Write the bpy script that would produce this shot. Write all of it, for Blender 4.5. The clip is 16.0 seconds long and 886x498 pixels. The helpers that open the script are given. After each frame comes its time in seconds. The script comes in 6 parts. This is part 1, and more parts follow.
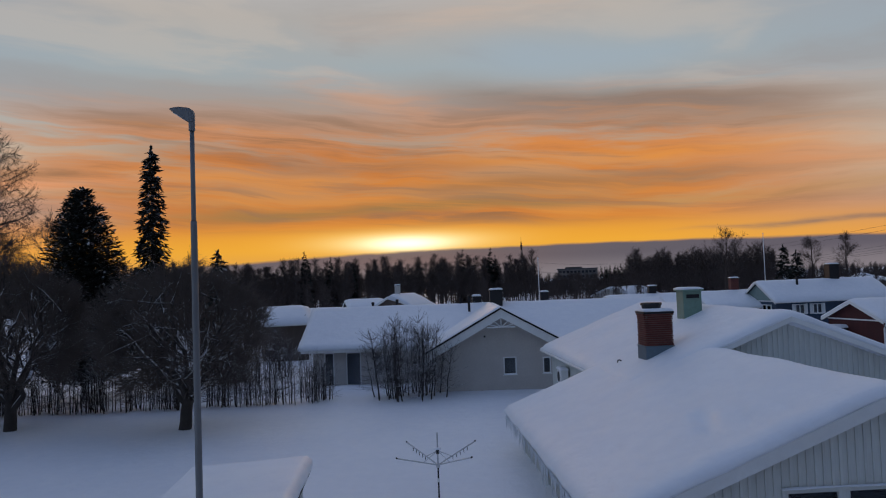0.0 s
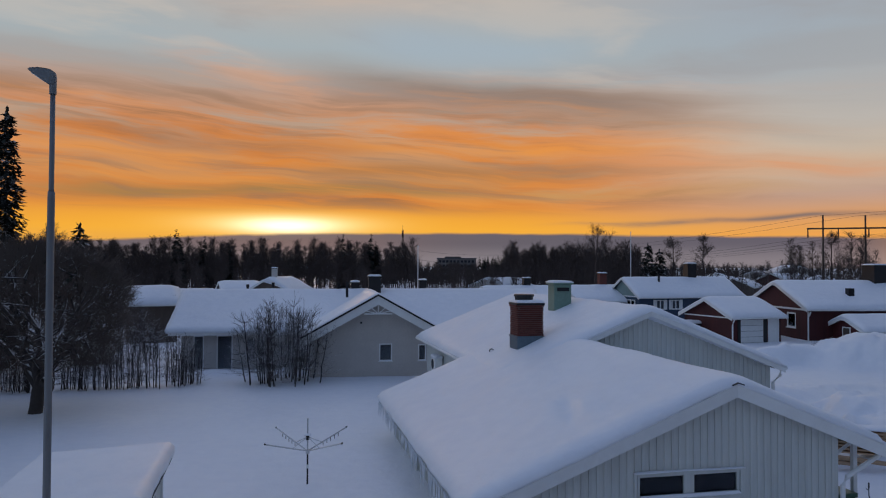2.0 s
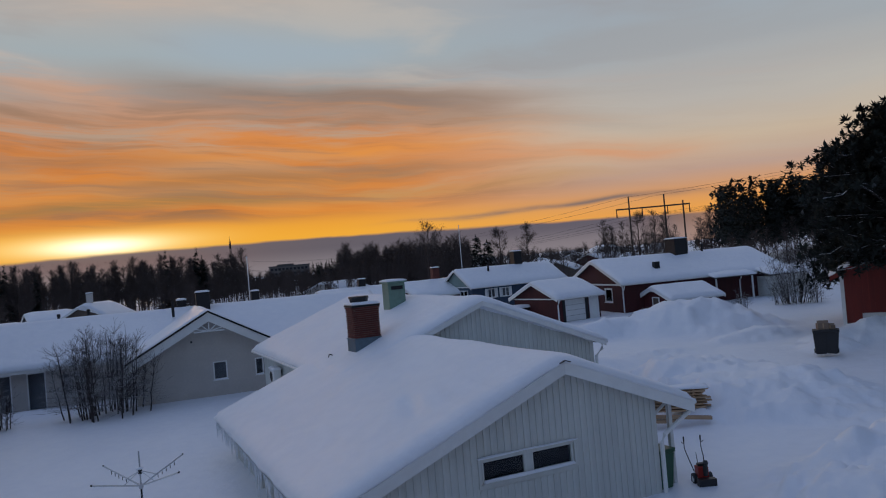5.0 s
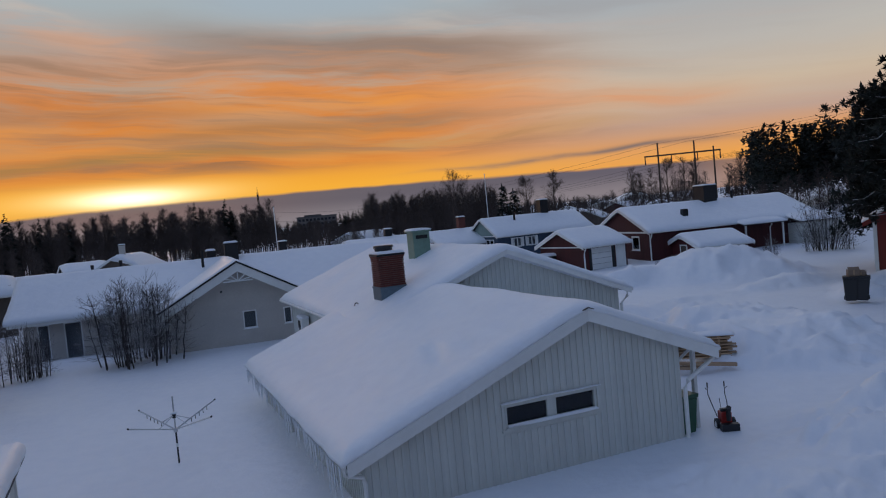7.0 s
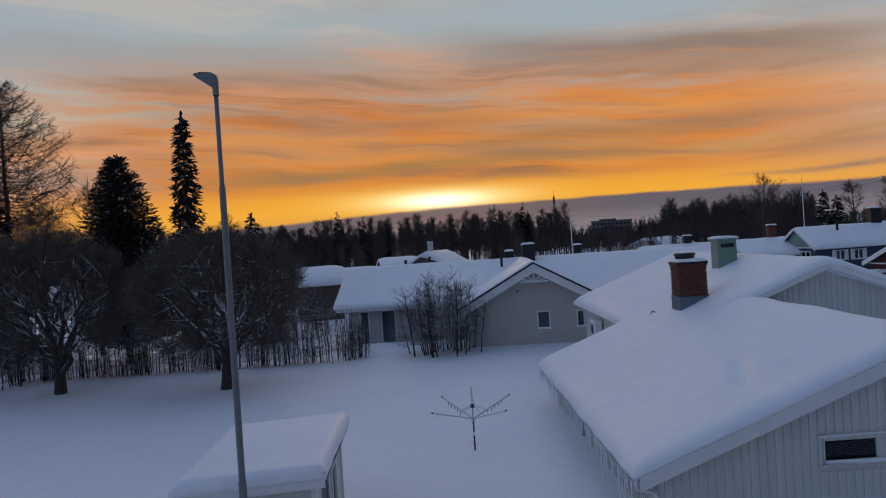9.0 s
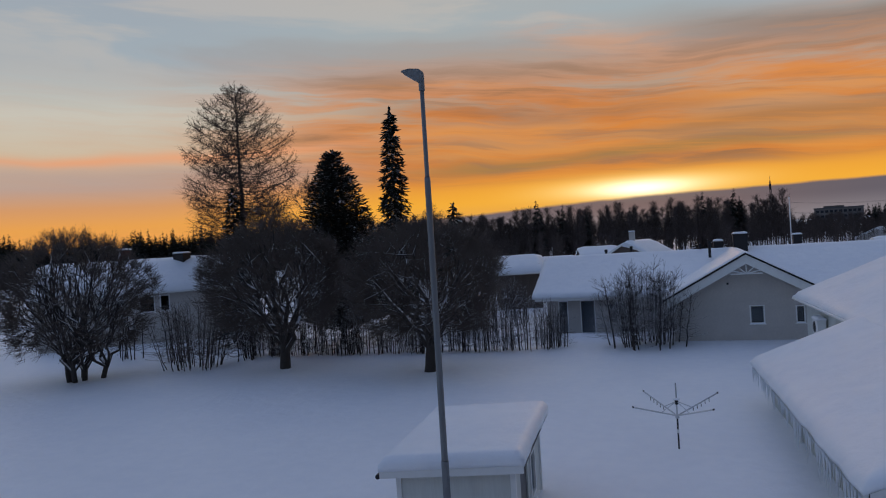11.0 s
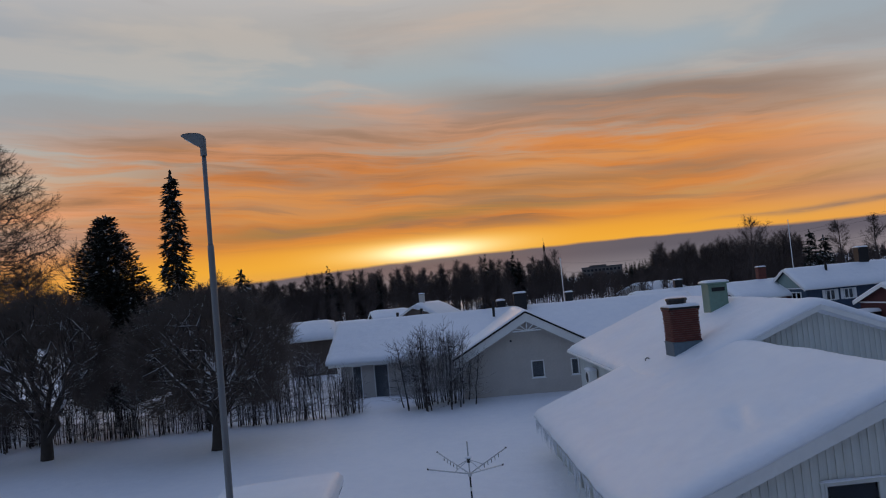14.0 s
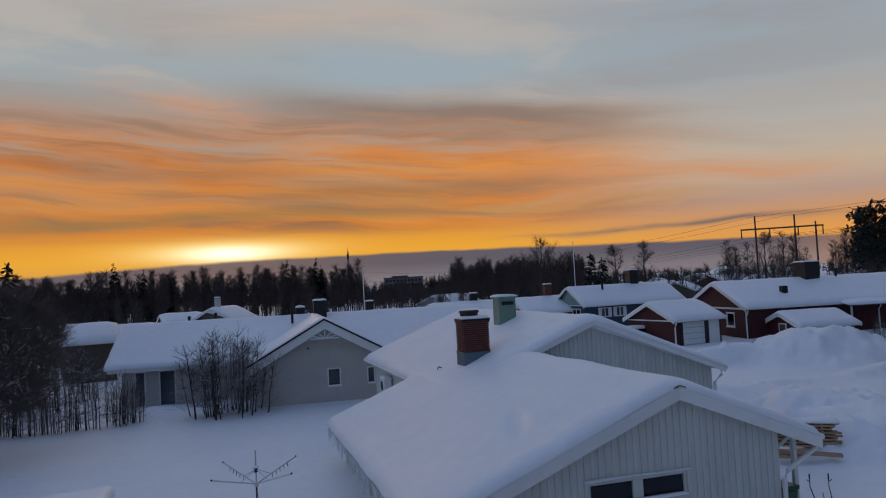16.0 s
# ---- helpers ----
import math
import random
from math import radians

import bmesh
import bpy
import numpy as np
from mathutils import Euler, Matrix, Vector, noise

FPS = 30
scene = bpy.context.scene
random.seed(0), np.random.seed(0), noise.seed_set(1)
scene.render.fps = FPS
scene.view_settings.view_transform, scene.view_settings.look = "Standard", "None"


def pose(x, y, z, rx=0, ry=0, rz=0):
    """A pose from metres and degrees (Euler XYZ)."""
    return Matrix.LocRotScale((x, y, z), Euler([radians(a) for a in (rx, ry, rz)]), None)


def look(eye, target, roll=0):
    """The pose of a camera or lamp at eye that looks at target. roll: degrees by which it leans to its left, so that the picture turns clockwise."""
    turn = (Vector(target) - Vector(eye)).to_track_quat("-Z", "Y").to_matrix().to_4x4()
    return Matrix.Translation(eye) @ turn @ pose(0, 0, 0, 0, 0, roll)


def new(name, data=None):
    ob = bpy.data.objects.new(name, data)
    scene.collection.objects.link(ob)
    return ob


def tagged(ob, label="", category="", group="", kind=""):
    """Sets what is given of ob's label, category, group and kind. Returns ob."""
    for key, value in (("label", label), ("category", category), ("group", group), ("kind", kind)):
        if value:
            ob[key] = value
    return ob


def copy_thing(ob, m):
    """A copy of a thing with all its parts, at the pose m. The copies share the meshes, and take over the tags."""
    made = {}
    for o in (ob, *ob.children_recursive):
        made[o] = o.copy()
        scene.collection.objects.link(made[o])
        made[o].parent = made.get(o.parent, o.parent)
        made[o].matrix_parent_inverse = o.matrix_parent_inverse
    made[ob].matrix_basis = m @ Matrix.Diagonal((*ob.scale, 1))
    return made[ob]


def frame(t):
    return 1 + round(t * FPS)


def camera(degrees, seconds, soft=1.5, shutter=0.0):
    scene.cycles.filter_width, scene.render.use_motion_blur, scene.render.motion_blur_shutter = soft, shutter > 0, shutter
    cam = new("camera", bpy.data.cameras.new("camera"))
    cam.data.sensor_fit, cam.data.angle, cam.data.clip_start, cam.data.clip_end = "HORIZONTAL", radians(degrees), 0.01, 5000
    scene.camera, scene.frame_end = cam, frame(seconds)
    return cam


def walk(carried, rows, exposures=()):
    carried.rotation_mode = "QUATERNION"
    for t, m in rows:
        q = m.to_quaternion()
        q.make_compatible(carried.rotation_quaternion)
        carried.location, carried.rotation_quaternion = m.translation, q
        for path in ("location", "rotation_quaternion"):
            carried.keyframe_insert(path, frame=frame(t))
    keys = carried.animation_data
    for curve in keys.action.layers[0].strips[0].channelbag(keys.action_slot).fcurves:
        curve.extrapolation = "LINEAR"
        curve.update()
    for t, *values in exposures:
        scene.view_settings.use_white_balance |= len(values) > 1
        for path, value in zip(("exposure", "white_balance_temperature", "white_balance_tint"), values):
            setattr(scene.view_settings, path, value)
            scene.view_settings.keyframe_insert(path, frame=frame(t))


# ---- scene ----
cam = camera(61.56, 16.0, soft=1.1)
PATH = [
    (0.0, pose(-0.104, 0.007, 5.987, 92.483, 1.997, 0.001)),
    (0.5, pose(-0.091, -0.012, 5.991, 92.450, 1.859, -1.920)),
    (1.0, pose(-0.094, -0.033, 5.986, 92.142, 1.304, -4.211)),
    (1.5, pose(-0.093, -0.003, 5.983, 91.671, 0.606, -6.703)),
    (2.0, pose(-0.054, 0.014, 5.992, 91.319, -0.209, -9.209)),
    (2.5, pose(-0.043, -0.002, 5.988, 91.340, -0.400, -11.445)),
    (3.0, pose(-0.046, -0.009, 5.998, 91.616, -0.149, -13.659)),
    (3.5, pose(-0.034, 0.017, 5.989, 91.868, 0.823, -15.956)),
    (4.0, pose(-0.017, 0.028, 5.990, 91.972, 1.908, -18.441)),
    (4.2, pose(0.003, 0.022, 5.997, 91.907, 2.530, -19.474)),
    (6.3, pose(0.093, -0.011, 6.021, 88.572, 5.838, -23.140)),
    (6.5, pose(0.126, -0.034, 6.006, 88.085, 5.788, -22.450)),
    (7.0, pose(0.111, -0.038, 5.980, 87.180, 5.321, -19.864)),
    (7.5, pose(0.090, -0.025, 5.974, 87.079, 4.776, -15.555)),
    (8.0, pose(0.072, -0.012, 5.989, 87.684, 4.287, -9.868)),
    (8.5, pose(0.031, -0.005, 5.992, 88.615, 3.956, -3.539)),
    (9.0, pose(-0.011, 0.013, 5.996, 89.251, 3.682, 2.557)),
    (9.5, pose(-0.009, 0.006, 6.006, 89.387, 3.642, 7.908)),
    (10.0, pose(-0.015, 0.009, 5.999, 89.171, 3.665, 12.317)),
    (10.2, pose(-0.019, -0.006, 6.006, 89.038, 3.703, 13.841)),
    (12.3, pose(-0.044, 0.000, 5.999, 90.378, 3.056, 19.478)),
    (12.5, pose(-0.053, 0.010, 5.995, 90.821, 3.132, 18.400)),
    (13.0, pose(-0.070, 0.035, 6.002, 91.923, 3.696, 14.122)),
    (13.5, pose(-0.058, 0.017, 6.035, 92.705, 4.604, 8.212)),
    (14.0, pose(0.006, 0.052, 6.043, 93.082, 5.292, 1.900)),
    (14.5, pose(0.038, 0.024, 6.034, 93.144, 5.288, -3.628)),
    (15.0, pose(0.067, -0.006, 6.032, 93.017, 4.615, -7.873)),
    (15.5, pose(0.084, -0.016, 6.025, 92.850, 3.560, -10.999)),
    (16.0, pose(0.083, -0.006, 6.016, 92.629, 2.988, -13.254)),
]
walk(cam, PATH, [(0, -0.12), (1, -0.15), (2, -0.02), (3, -0.12), (4, -0.14), (6.5, -0.02), (8, -0.06), (10, -0.08), (12.5, 0.0), (13.5, -0.06), (14.5, -0.12), (16, -0.18)])

# ---- sky and light ----
def lin(r, g, b):
    return tuple(((c / 255 + 0.055) / 1.055) ** 2.4 if c > 10 else c / 255 / 12.92 for c in (r, g, b)) + (1.0,)


class Nodes:
    """Short hand for node trees."""

    def __init__(self, tree):
        self.tree = tree
        tree.nodes.clear()

    def add(self, kind, inputs=(), **props):
        n = self.tree.nodes.new(kind)
        if "operation" in props:
            n.operation, n.use_clamp = props["operation"], props.get("use_clamp", False)
        if "interpolation_type" in props:
            n.interpolation_type = props["interpolation_type"]
        if "data_type" in props:
            n.data_type, n.blend_type = props["data_type"], props["blend_type"]
        for k, val in dict(inputs).items():
            if isinstance(val, bpy.types.NodeSocket):
                self.tree.links.new(val, n.inputs[k])
            else:
                n.inputs[k].default_value = val
        return n

    def math(self, op, a, b=0.0, c=0.0, clamp=False):
        return self.add("ShaderNodeMath", {0: a, 1: b, 2: c}, operation=op, use_clamp=clamp).outputs[0]

    def span(self, x, a, b, lo=0.0, hi=1.0):
        n = self.add("ShaderNodeMapRange", {0: x, 1: a, 2: b, 3: lo, 4: hi}, interpolation_type="SMOOTHSTEP")
        return n.outputs[0]

    def mix(self, fac, a, b, blend="MIX"):
        n = self.add("ShaderNodeMix", {0: fac, 6: a, 7: b}, data_type="RGBA", blend_type=blend)
        return n.outputs[2]

    def noise(self, vec, scale, detail=4.0, rough=0.55, dist=0.0):
        return self.add("ShaderNodeTexNoise", {"Vector": vec, "Scale": scale, "Detail": detail, "Roughness": rough, "Distortion": dist}).outputs[0]

    def ramp(self, fac, stops):
        n = self.add("ShaderNodeValToRGB", {0: fac})
        e = n.color_ramp.elements
        while len(e) < len(stops):
            e.new(0.5)
        for el, (p, c) in zip(e, stops):
            el.position, el.color = p, c
        return n.outputs[0]

    def xyz(self, x, y, z):
        return self.add("ShaderNodeCombineXYZ", {0: x, 1: y, 2: z}).outputs[0]

    def bump(self, height, strength, dist):
        return self.add("ShaderNodeBump", {"Height": height, "Strength": strength, "Distance": dist}).outputs[0]


SUN_AZ, SUN_EL = -2.7, 2.9

world = bpy.data.worlds.new("sunset_sky")
scene.world = world
world.use_nodes = True
k = Nodes(world.node_tree)
co = k.add("ShaderNodeTexCoord").outputs["Generated"]
sep = k.add("ShaderNodeSeparateXYZ", {0: co})
dx, dy, dz = sep.outputs
el = k.math("MULTIPLY", k.math("ARCSINE", dz), 57.2958)
az = k.math("MULTIPLY", k.math("ARCTAN2", dx, dy), 57.2958)
daz = k.math("SUBTRACT", az, SUN_AZ)
toward = k.math("COSINE", k.math("MULTIPLY", daz, 0.0174533))
# slow warp so that the streaks bend
w1 = k.noise(k.xyz(k.math("MULTIPLY", az, 0.05), k.math("MULTIPLY", el, 0.14), 3.1), 1.0, 3.0)
el_w = k.math("ADD", el, k.math("MULTIPLY_ADD", w1, 3.2, -1.6))
el_t = k.math("ADD", el_w, k.math("MULTIPLY", az, 0.045))
h01 = k.math("DIVIDE", el, 60.0, clamp=True)
middle = k.ramp(h01, [(0.0, lin(215, 160, 95)), (0.045, lin(247, 176, 62)), (0.075, lin(226, 146, 66)), (0.12, lin(192, 142, 100)),
                      (0.17, lin(186, 160, 138)), (0.21, lin(172, 166, 160)), (0.27, lin(166, 177, 182)), (0.33, lin(178, 175, 172)),
                      (0.42, lin(200, 198, 200)), (0.70, lin(160, 170, 194)), (1.0, lin(118, 136, 176))])
flank = k.ramp(h01, [(0.0, lin(236, 162, 84)), (0.04, lin(236, 164, 82)), (0.062, lin(216, 156, 106)), (0.085, lin(190, 162, 148)),
                     (0.12, lin(208, 188, 162)), (0.17, lin(202, 198, 186)), (0.23, lin(162, 175, 184)), (0.32, lin(160, 168, 178)),
                     (0.42, lin(186, 190, 198)), (0.70, lin(152, 164, 192)), (1.0, lin(118, 136, 176))])
cool = k.ramp(h01, [(0.0, lin(118, 128, 138)), (0.12, lin(120, 132, 146)), (0.3, lin(116, 134, 156)), (0.6, lin(104, 126, 164)), (1.0, lin(118, 136, 176))])
front = k.mix(k.span(k.math("ABSOLUTE", daz), 16.0, 38.0), middle, flank)
# cool sky out of view is brightened on the left to lift left-facing roofs
lean = k.math("MULTIPLY_ADD", dx, -0.55, 1.0)
cool = k.mix(1.0, cool, k.xyz(lean, lean, lean), "MULTIPLY")
base = k.mix(k.span(toward, -0.1, 0.62), cool, front)
ahead = k.span(toward, 0.45, 0.8)
# streaks of cloud, lit orange from below where thin, brown-grey where thick
s1 = k.noise(k.xyz(k.math("MULTIPLY", az, 0.026), k.math("MULTIPLY", el_t, 0.30), 7.7), 1.0, 6.0, 0.58, 0.35)
s2 = k.noise(k.xyz(k.math("MULTIPLY", az, 0.08), k.math("MULTIPLY", el_t, 0.95), 1.9), 1.0, 5.0, 0.62, 0.25)
streak = k.math("MULTIPLY_ADD", s2, 0.38, k.math("MULTIPLY", s1, 0.62))
low = k.math("MULTIPLY", k.math("MULTIPLY", k.span(el, 3.6, 5.5), k.span(el, 15.5, 9.5)), ahead)
narrow = k.span(k.math("ABSOLUTE", daz), 40.0, 14.0, 0.1, 1.0)
low = k.math("MULTIPLY", low, narrow)
base = k.mix(k.math("MULTIPLY", k.math("MULTIPLY", k.span(streak, 0.40, 0.50), low), 0.85), base, lin(214, 128, 60))
base = k.mix(k.math("MULTIPLY", k.math("MULTIPLY", k.span(streak, 0.49, 0.58), low), 0.88), base, lin(148, 110, 80))


def band(az0, reach, el0, slope, half, colour, amount, col, grain=0.5):
    """A long thin sheet of cloud: it lies round az0 and el0, tilts by slope and is broken by the streaks."""
    a = k.math("SUBTRACT", az, az0)
    e = k.math("SUBTRACT", k.math("MULTIPLY_ADD", a, -slope, el_w), el0)
    q = k.math("ADD", k.math("POWER", k.math("DIVIDE", a, reach), 4.0), k.math("POWER", k.math("DIVIDE", e, half), 2.0))
    m = k.math("EXPONENT", k.math("MULTIPLY", q, -1.0))
    m = k.math("MULTIPLY", m, k.span(s2, 0.62, 0.36, 1.0 - grain, 1.0))
    return k.mix(k.math("MULTIPLY", m, amount), col, colour)


# thin high veil with paler and greyer parts
s3 = k.noise(k.xyz(k.math("MULTIPLY", az, 0.04), k.math("MULTIPLY", el_t, 0.20), 12.3), 1.0, 5.0, 0.55, 0.4)
high = k.math("MULTIPLY", k.span(el, 11.0, 14.5), ahead)
base = k.mix(k.math("MULTIPLY", k.math("MULTIPLY", k.span(s3, 0.50, 0.64), high), 0.40), base, lin(158, 154, 154))
base = k.mix(k.math("MULTIPLY", k.math("MULTIPLY", k.span(s3, 0.47, 0.36), high), 0.45), base, lin(200, 190, 180))
base = band(11.0, 9.0, 16.3, -0.03, 1.5, lin(163, 178, 190), 0.8, base, 0.1)
base = band(2.0, 11.0, 19.6, 0.06, 1.3, lin(202, 182, 168), 0.65, base)
base = band(-6.0, 14.0, 12.2, -0.06, 1.5, lin(184, 146, 120), 0.6, base)
base = band(14.0, 14.0, 12.6, -0.10, 1.1, lin(142, 124, 114), 0.95, base, 0.25)
base = band(25.0, 13.0, 10.2, -0.10, 0.7, lin(168, 142, 124), 0.7, base)
base = band(-2.0, 9.0, 13.4, -0.19, 0.95, lin(226, 158, 112), 0.5, base, 0.9)
base = band(12.0, 16.0, 8.9, -0.035, 0.75, lin(232, 148, 66), 0.9, base)
base = band(30.0, 11.0, 7.2, -0.06, 0.8, lin(222, 148, 98), 0.85, base)
base = band(-9.0, 12.0, 9.3, -0.04, 0.75, lin(176, 112, 66), 0.8, base)
base = band(-9.0, 13.0, 8.0, -0.03, 0.6, lin(232, 146, 62), 0.85, base)
base = band(10.0, 13.0, 7.3, 0.0, 0.6, lin(176, 122, 76), 0.85, base)
base = band(-12.0, 12.0, 6.6, -0.03, 0.5, lin(226, 148, 74), 0.7, base)
base = band(-4.0, 17.0, 5.7, 0.01, 0.55, lin(158, 124, 78), 0.9, base, 0.3)
base = band(24.0, 12.0, 5.6, -0.04, 0.5, lin(196, 152, 98), 0.7, base)
base = band(-38.0, 15.0, 7.1, 0.05, 0.45, lin(238, 164, 118), 0.85, base, 0.2)
base = band(-40.0, 16.0, 5.6, 0.02, 0.9, lin(184, 160, 150), 0.7, base, 0.2)
base = band(46.0, 15.0, 11.5, 0.0, 3.6, lin(172, 170, 170), 0.65, base, 0.15)
base = band(31.0, 11.0, 3.25, 0.0, 0.2, lin(122, 110, 108), 0.9, base, 0.6)
# fine fibres drawn out along the streaks
f1 = k.noise(k.xyz(k.math("MULTIPLY", az, 0.055), k.math("MULTIPLY", k.math("MULTIPLY_ADD", az, 0.08, el_w), 0.95), 21.0), 1.0, 5.0, 0.6, 0.15)
fibre = k.math("MULTIPLY", k.math("MULTIPLY", k.span(el, 3.4, 5.2), k.span(el, 15.5, 11.0)), k.math("MULTIPLY", ahead, narrow))
base = k.mix(k.math("MULTIPLY", k.span(f1, 0.50, 0.66), k.math("MULTIPLY", fibre, 0.42)), base, lin(140, 116, 98))
base = k.mix(k.math("MULTIPLY", k.span(f1, 0.48, 0.32), k.math("MULTIPLY", fibre, 0.28)), base, lin(244, 152, 62))


# glow of the low sun
def glow(width, height, centre):
    a = k.math("POWER", k.math("DIVIDE", daz, width), 2.0)
    b = k.math("POWER", k.math("DIVIDE", k.math("SUBTRACT", el, centre), height), 2.0)
    return k.math("EXPONENT", k.math("MULTIPLY", k.math("ADD", a, b), -1.0))
base = k.mix(k.math("MULTIPLY", glow(15.0, 0.9, 3.3), 0.7), base, lin(253, 178, 46))
base = k.mix(glow(6.0, 0.75, 3.1), base, (1.25, 0.95, 0.36, 1))
base = k.mix(glow(3.0, 0.5, 3.0), base, (1.6, 1.5, 1.1, 1))
# slate bank of cloud along the horizon
ragged = k.noise(k.xyz(k.math("MULTIPLY", az, 0.12), k.math("MULTIPLY", el, 0.5), 5.5), 1.0, 4.0)
top = k.math("ADD", k.math("MULTIPLY", az, 0.008), k.math("MULTIPLY_ADD", k.math("MINIMUM", az, 0.0), 0.03, k.math("MULTIPLY_ADD", ragged, 0.6, 2.15)))
top = k.math("MULTIPLY_ADD", k.math("MAXIMUM", k.math("SUBTRACT", az, 12.0), 0.0), -0.026, top)
off = k.math("SUBTRACT", el, top)
bank = k.math("MULTIPLY", k.span(off, 0.12, -0.15), k.span(toward, 0.55, 0.8))
bank = k.math("MULTIPLY", bank, k.span(az, -34.0, -14.0, 0.0, 1.0))
bankcol = k.mix(k.span(el, 0.3, 1.9), lin(122, 122, 134), lin(80, 88, 108))
bankcol = k.mix(k.math("MULTIPLY", glow(10.0, 1.4, 1.6), 0.14), bankcol, lin(220, 150, 90))
base = k.mix(k.math("MULTIPLY", bank, 0.93), base, bankcol)
below = k.mix(k.span(el, -0.3, -2.0), base, lin(120, 126, 140))
bg = k.add("ShaderNodeBackground", {0: below, 1: 1.0})
k.add("ShaderNodeOutputWorld", {0: bg.outputs[0]})

sun = new("sun", bpy.data.lights.new("sun", "SUN"))
sun.data.energy, sun.data.angle, sun.data.color = 0.32, radians(12), (1.0, 0.62, 0.3)
sun.matrix_world = look((0, 0, 0), (-math.sin(radians(SUN_AZ)), -math.cos(radians(SUN_AZ)), -math.tan(radians(SUN_EL))))
tagged(sun, "low orange sun behind thin cloud", "sun")


# ---- materials ----
def material(name, rough=0.6, metal=0.0):
    m = bpy.data.materials.new(name)
    m.use_nodes = True
    n = Nodes(m.node_tree)
    b = n.add("ShaderNodeBsdfPrincipled", {"Roughness": rough, "Metallic": metal})
    n.add("ShaderNodeOutputMaterial", {0: b.outputs[0]})
    return m, n, b


def plain(name, col, rough=0.6, metal=0.0, grain=8.0, vary=0.25, bump=0.2, dist=0.01, stretch=(1, 1, 1)):
    """A surface with stains at two scales and a fine relief."""
    m, n, b = material(name, rough, metal)
    co = n.add("ShaderNodeMapping", {"Vector": n.add("ShaderNodeTexCoord").outputs["Object"], "Scale": stretch}).outputs[0]
    big, fine = n.noise(co, grain * 0.12, 3.0), n.noise(co, grain, 5.0, 0.65)
    f = n.math("MULTIPLY_ADD", fine, 0.5, n.math("MULTIPLY", big, 0.5))
    rnd = n.add("ShaderNodeObjectInfo").outputs["Random"]
    f = n.math("ADD", f, n.math("MULTIPLY_ADD", rnd, 0.24, -0.12))
    lo, hi = [tuple(min(1.0, c * s) for c in col) + (1.0,) for s in (1 - vary, 1 + vary)]
    n.tree.links.new(n.mix(n.span(f, 0.25, 0.75), lo, hi), b.inputs["Base Color"])
    n.tree.links.new(n.bump(fine, bump, dist), b.inputs["Normal"])
    n.tree.links.new(n.math("MULTIPLY_ADD", fine, 0.2, rough - 0.1), b.inputs["Roughness"])
    return m


def snow_material():
    m, n, b = material("snow", 0.5)
    co = n.add("ShaderNodeTexCoord").outputs["Object"]
    big, mid, fine = n.noise(co, 0.25, 3.0), n.noise(co, 2.2, 5.0, 0.6), n.noise(co, 28.0, 3.0, 0.7)
    f = n.math("MULTIPLY_ADD", mid, 0.5, n.math("MULTIPLY", big, 0.5))
    n.tree.links.new(n.mix(n.span(f, 0.3, 0.7), (0.80, 0.835, 0.89, 1), (0.87, 0.895, 0.93, 1)), b.inputs["Base Color"])
    h = n.math("ADD", n.math("MULTIPLY", mid, 0.8), n.math("MULTIPLY", fine, 0.12))
    n.tree.links.new(n.bump(h, 0.5, 0.09), b.inputs["Normal"])
    return m


def dusted(name, col, amount, lo=0.25, hi=0.75, vary=0.3, island=False):
    """Bark or needles with snow lying on what faces up."""
    m, n, b = material(name, 0.85)
    geo = n.add("ShaderNodeNewGeometry")
    up = n.add("ShaderNodeSeparateXYZ", {0: geo.outputs["Normal"]}).outputs[2]
    co = n.add("ShaderNodeTexCoord").outputs["Object"]
    patch = n.noise(co, 1.3, 3.0, 0.6)
    rnd = geo.outputs["Random Per Island"]
    bark = n.mix(rnd if island else n.noise(co, 6.0, 4.0), tuple(c * (1 - vary) for c in col) + (1,), tuple(c * (1 + vary) for c in col) + (1,))
    if island:
        f = n.math("MULTIPLY", n.span(rnd, 1 - amount, 1 - amount + 0.05), n.span(patch, 0.35, 0.6))
    else:
        f = n.math("MULTIPLY", n.span(up, lo, hi), n.span(patch, 0.62 - amount * 0.4, 0.75 - amount * 0.4))
    n.tree.links.new(n.mix(f, bark, (0.82, 0.84, 0.88, 1)), b.inputs["Base Color"])
    return m


def glass_material():
    m, n, b = material("window_glass", 0.05)
    glossy = n.add("ShaderNodeBsdfGlossy", {0: (0.9, 0.95, 1, 1), "Roughness": 0.03})
    clear = n.add("ShaderNodeBsdfTransparent", {0: (0.60, 0.63, 0.66, 1)})
    mixed = n.add("ShaderNodeMixShader", {0: n.add("ShaderNodeFresnel", {0: 1.35}).outputs[0], 1: clear.outputs[0], 2: glossy.outputs[0]})
    out = [x for x in n.tree.nodes if x.type == "OUTPUT_MATERIAL"][0]
    n.tree.links.new(mixed.outputs[0], out.inputs[0])
    return m


SNOW = snow_material()
ICE = plain("ice", (0.78, 0.82, 0.86), 0.2, 0, 6, 0.1, 0.1)
WHITE_WOOD = plain("white_painted_wood", (0.58, 0.60, 0.57), 0.55, 0, 5, 0.10, 0.25, 0.004, (6, 6, 0.6))
TRIM_WHITE = plain("white_trim_paint", (0.74, 0.75, 0.74), 0.5, 0, 4, 0.08, 0.15, 0.003)
GREY_PLASTER = plain("pale_grey_plaster", (0.50, 0.47, 0.44), 0.8, 0, 9, 0.10, 0.35, 0.006)
RED_WOOD = plain("falun_red_wood", (0.068, 0.010, 0.011), 0.75, 0, 5, 0.3, 0.3, 0.005, (5, 5, 0.5))
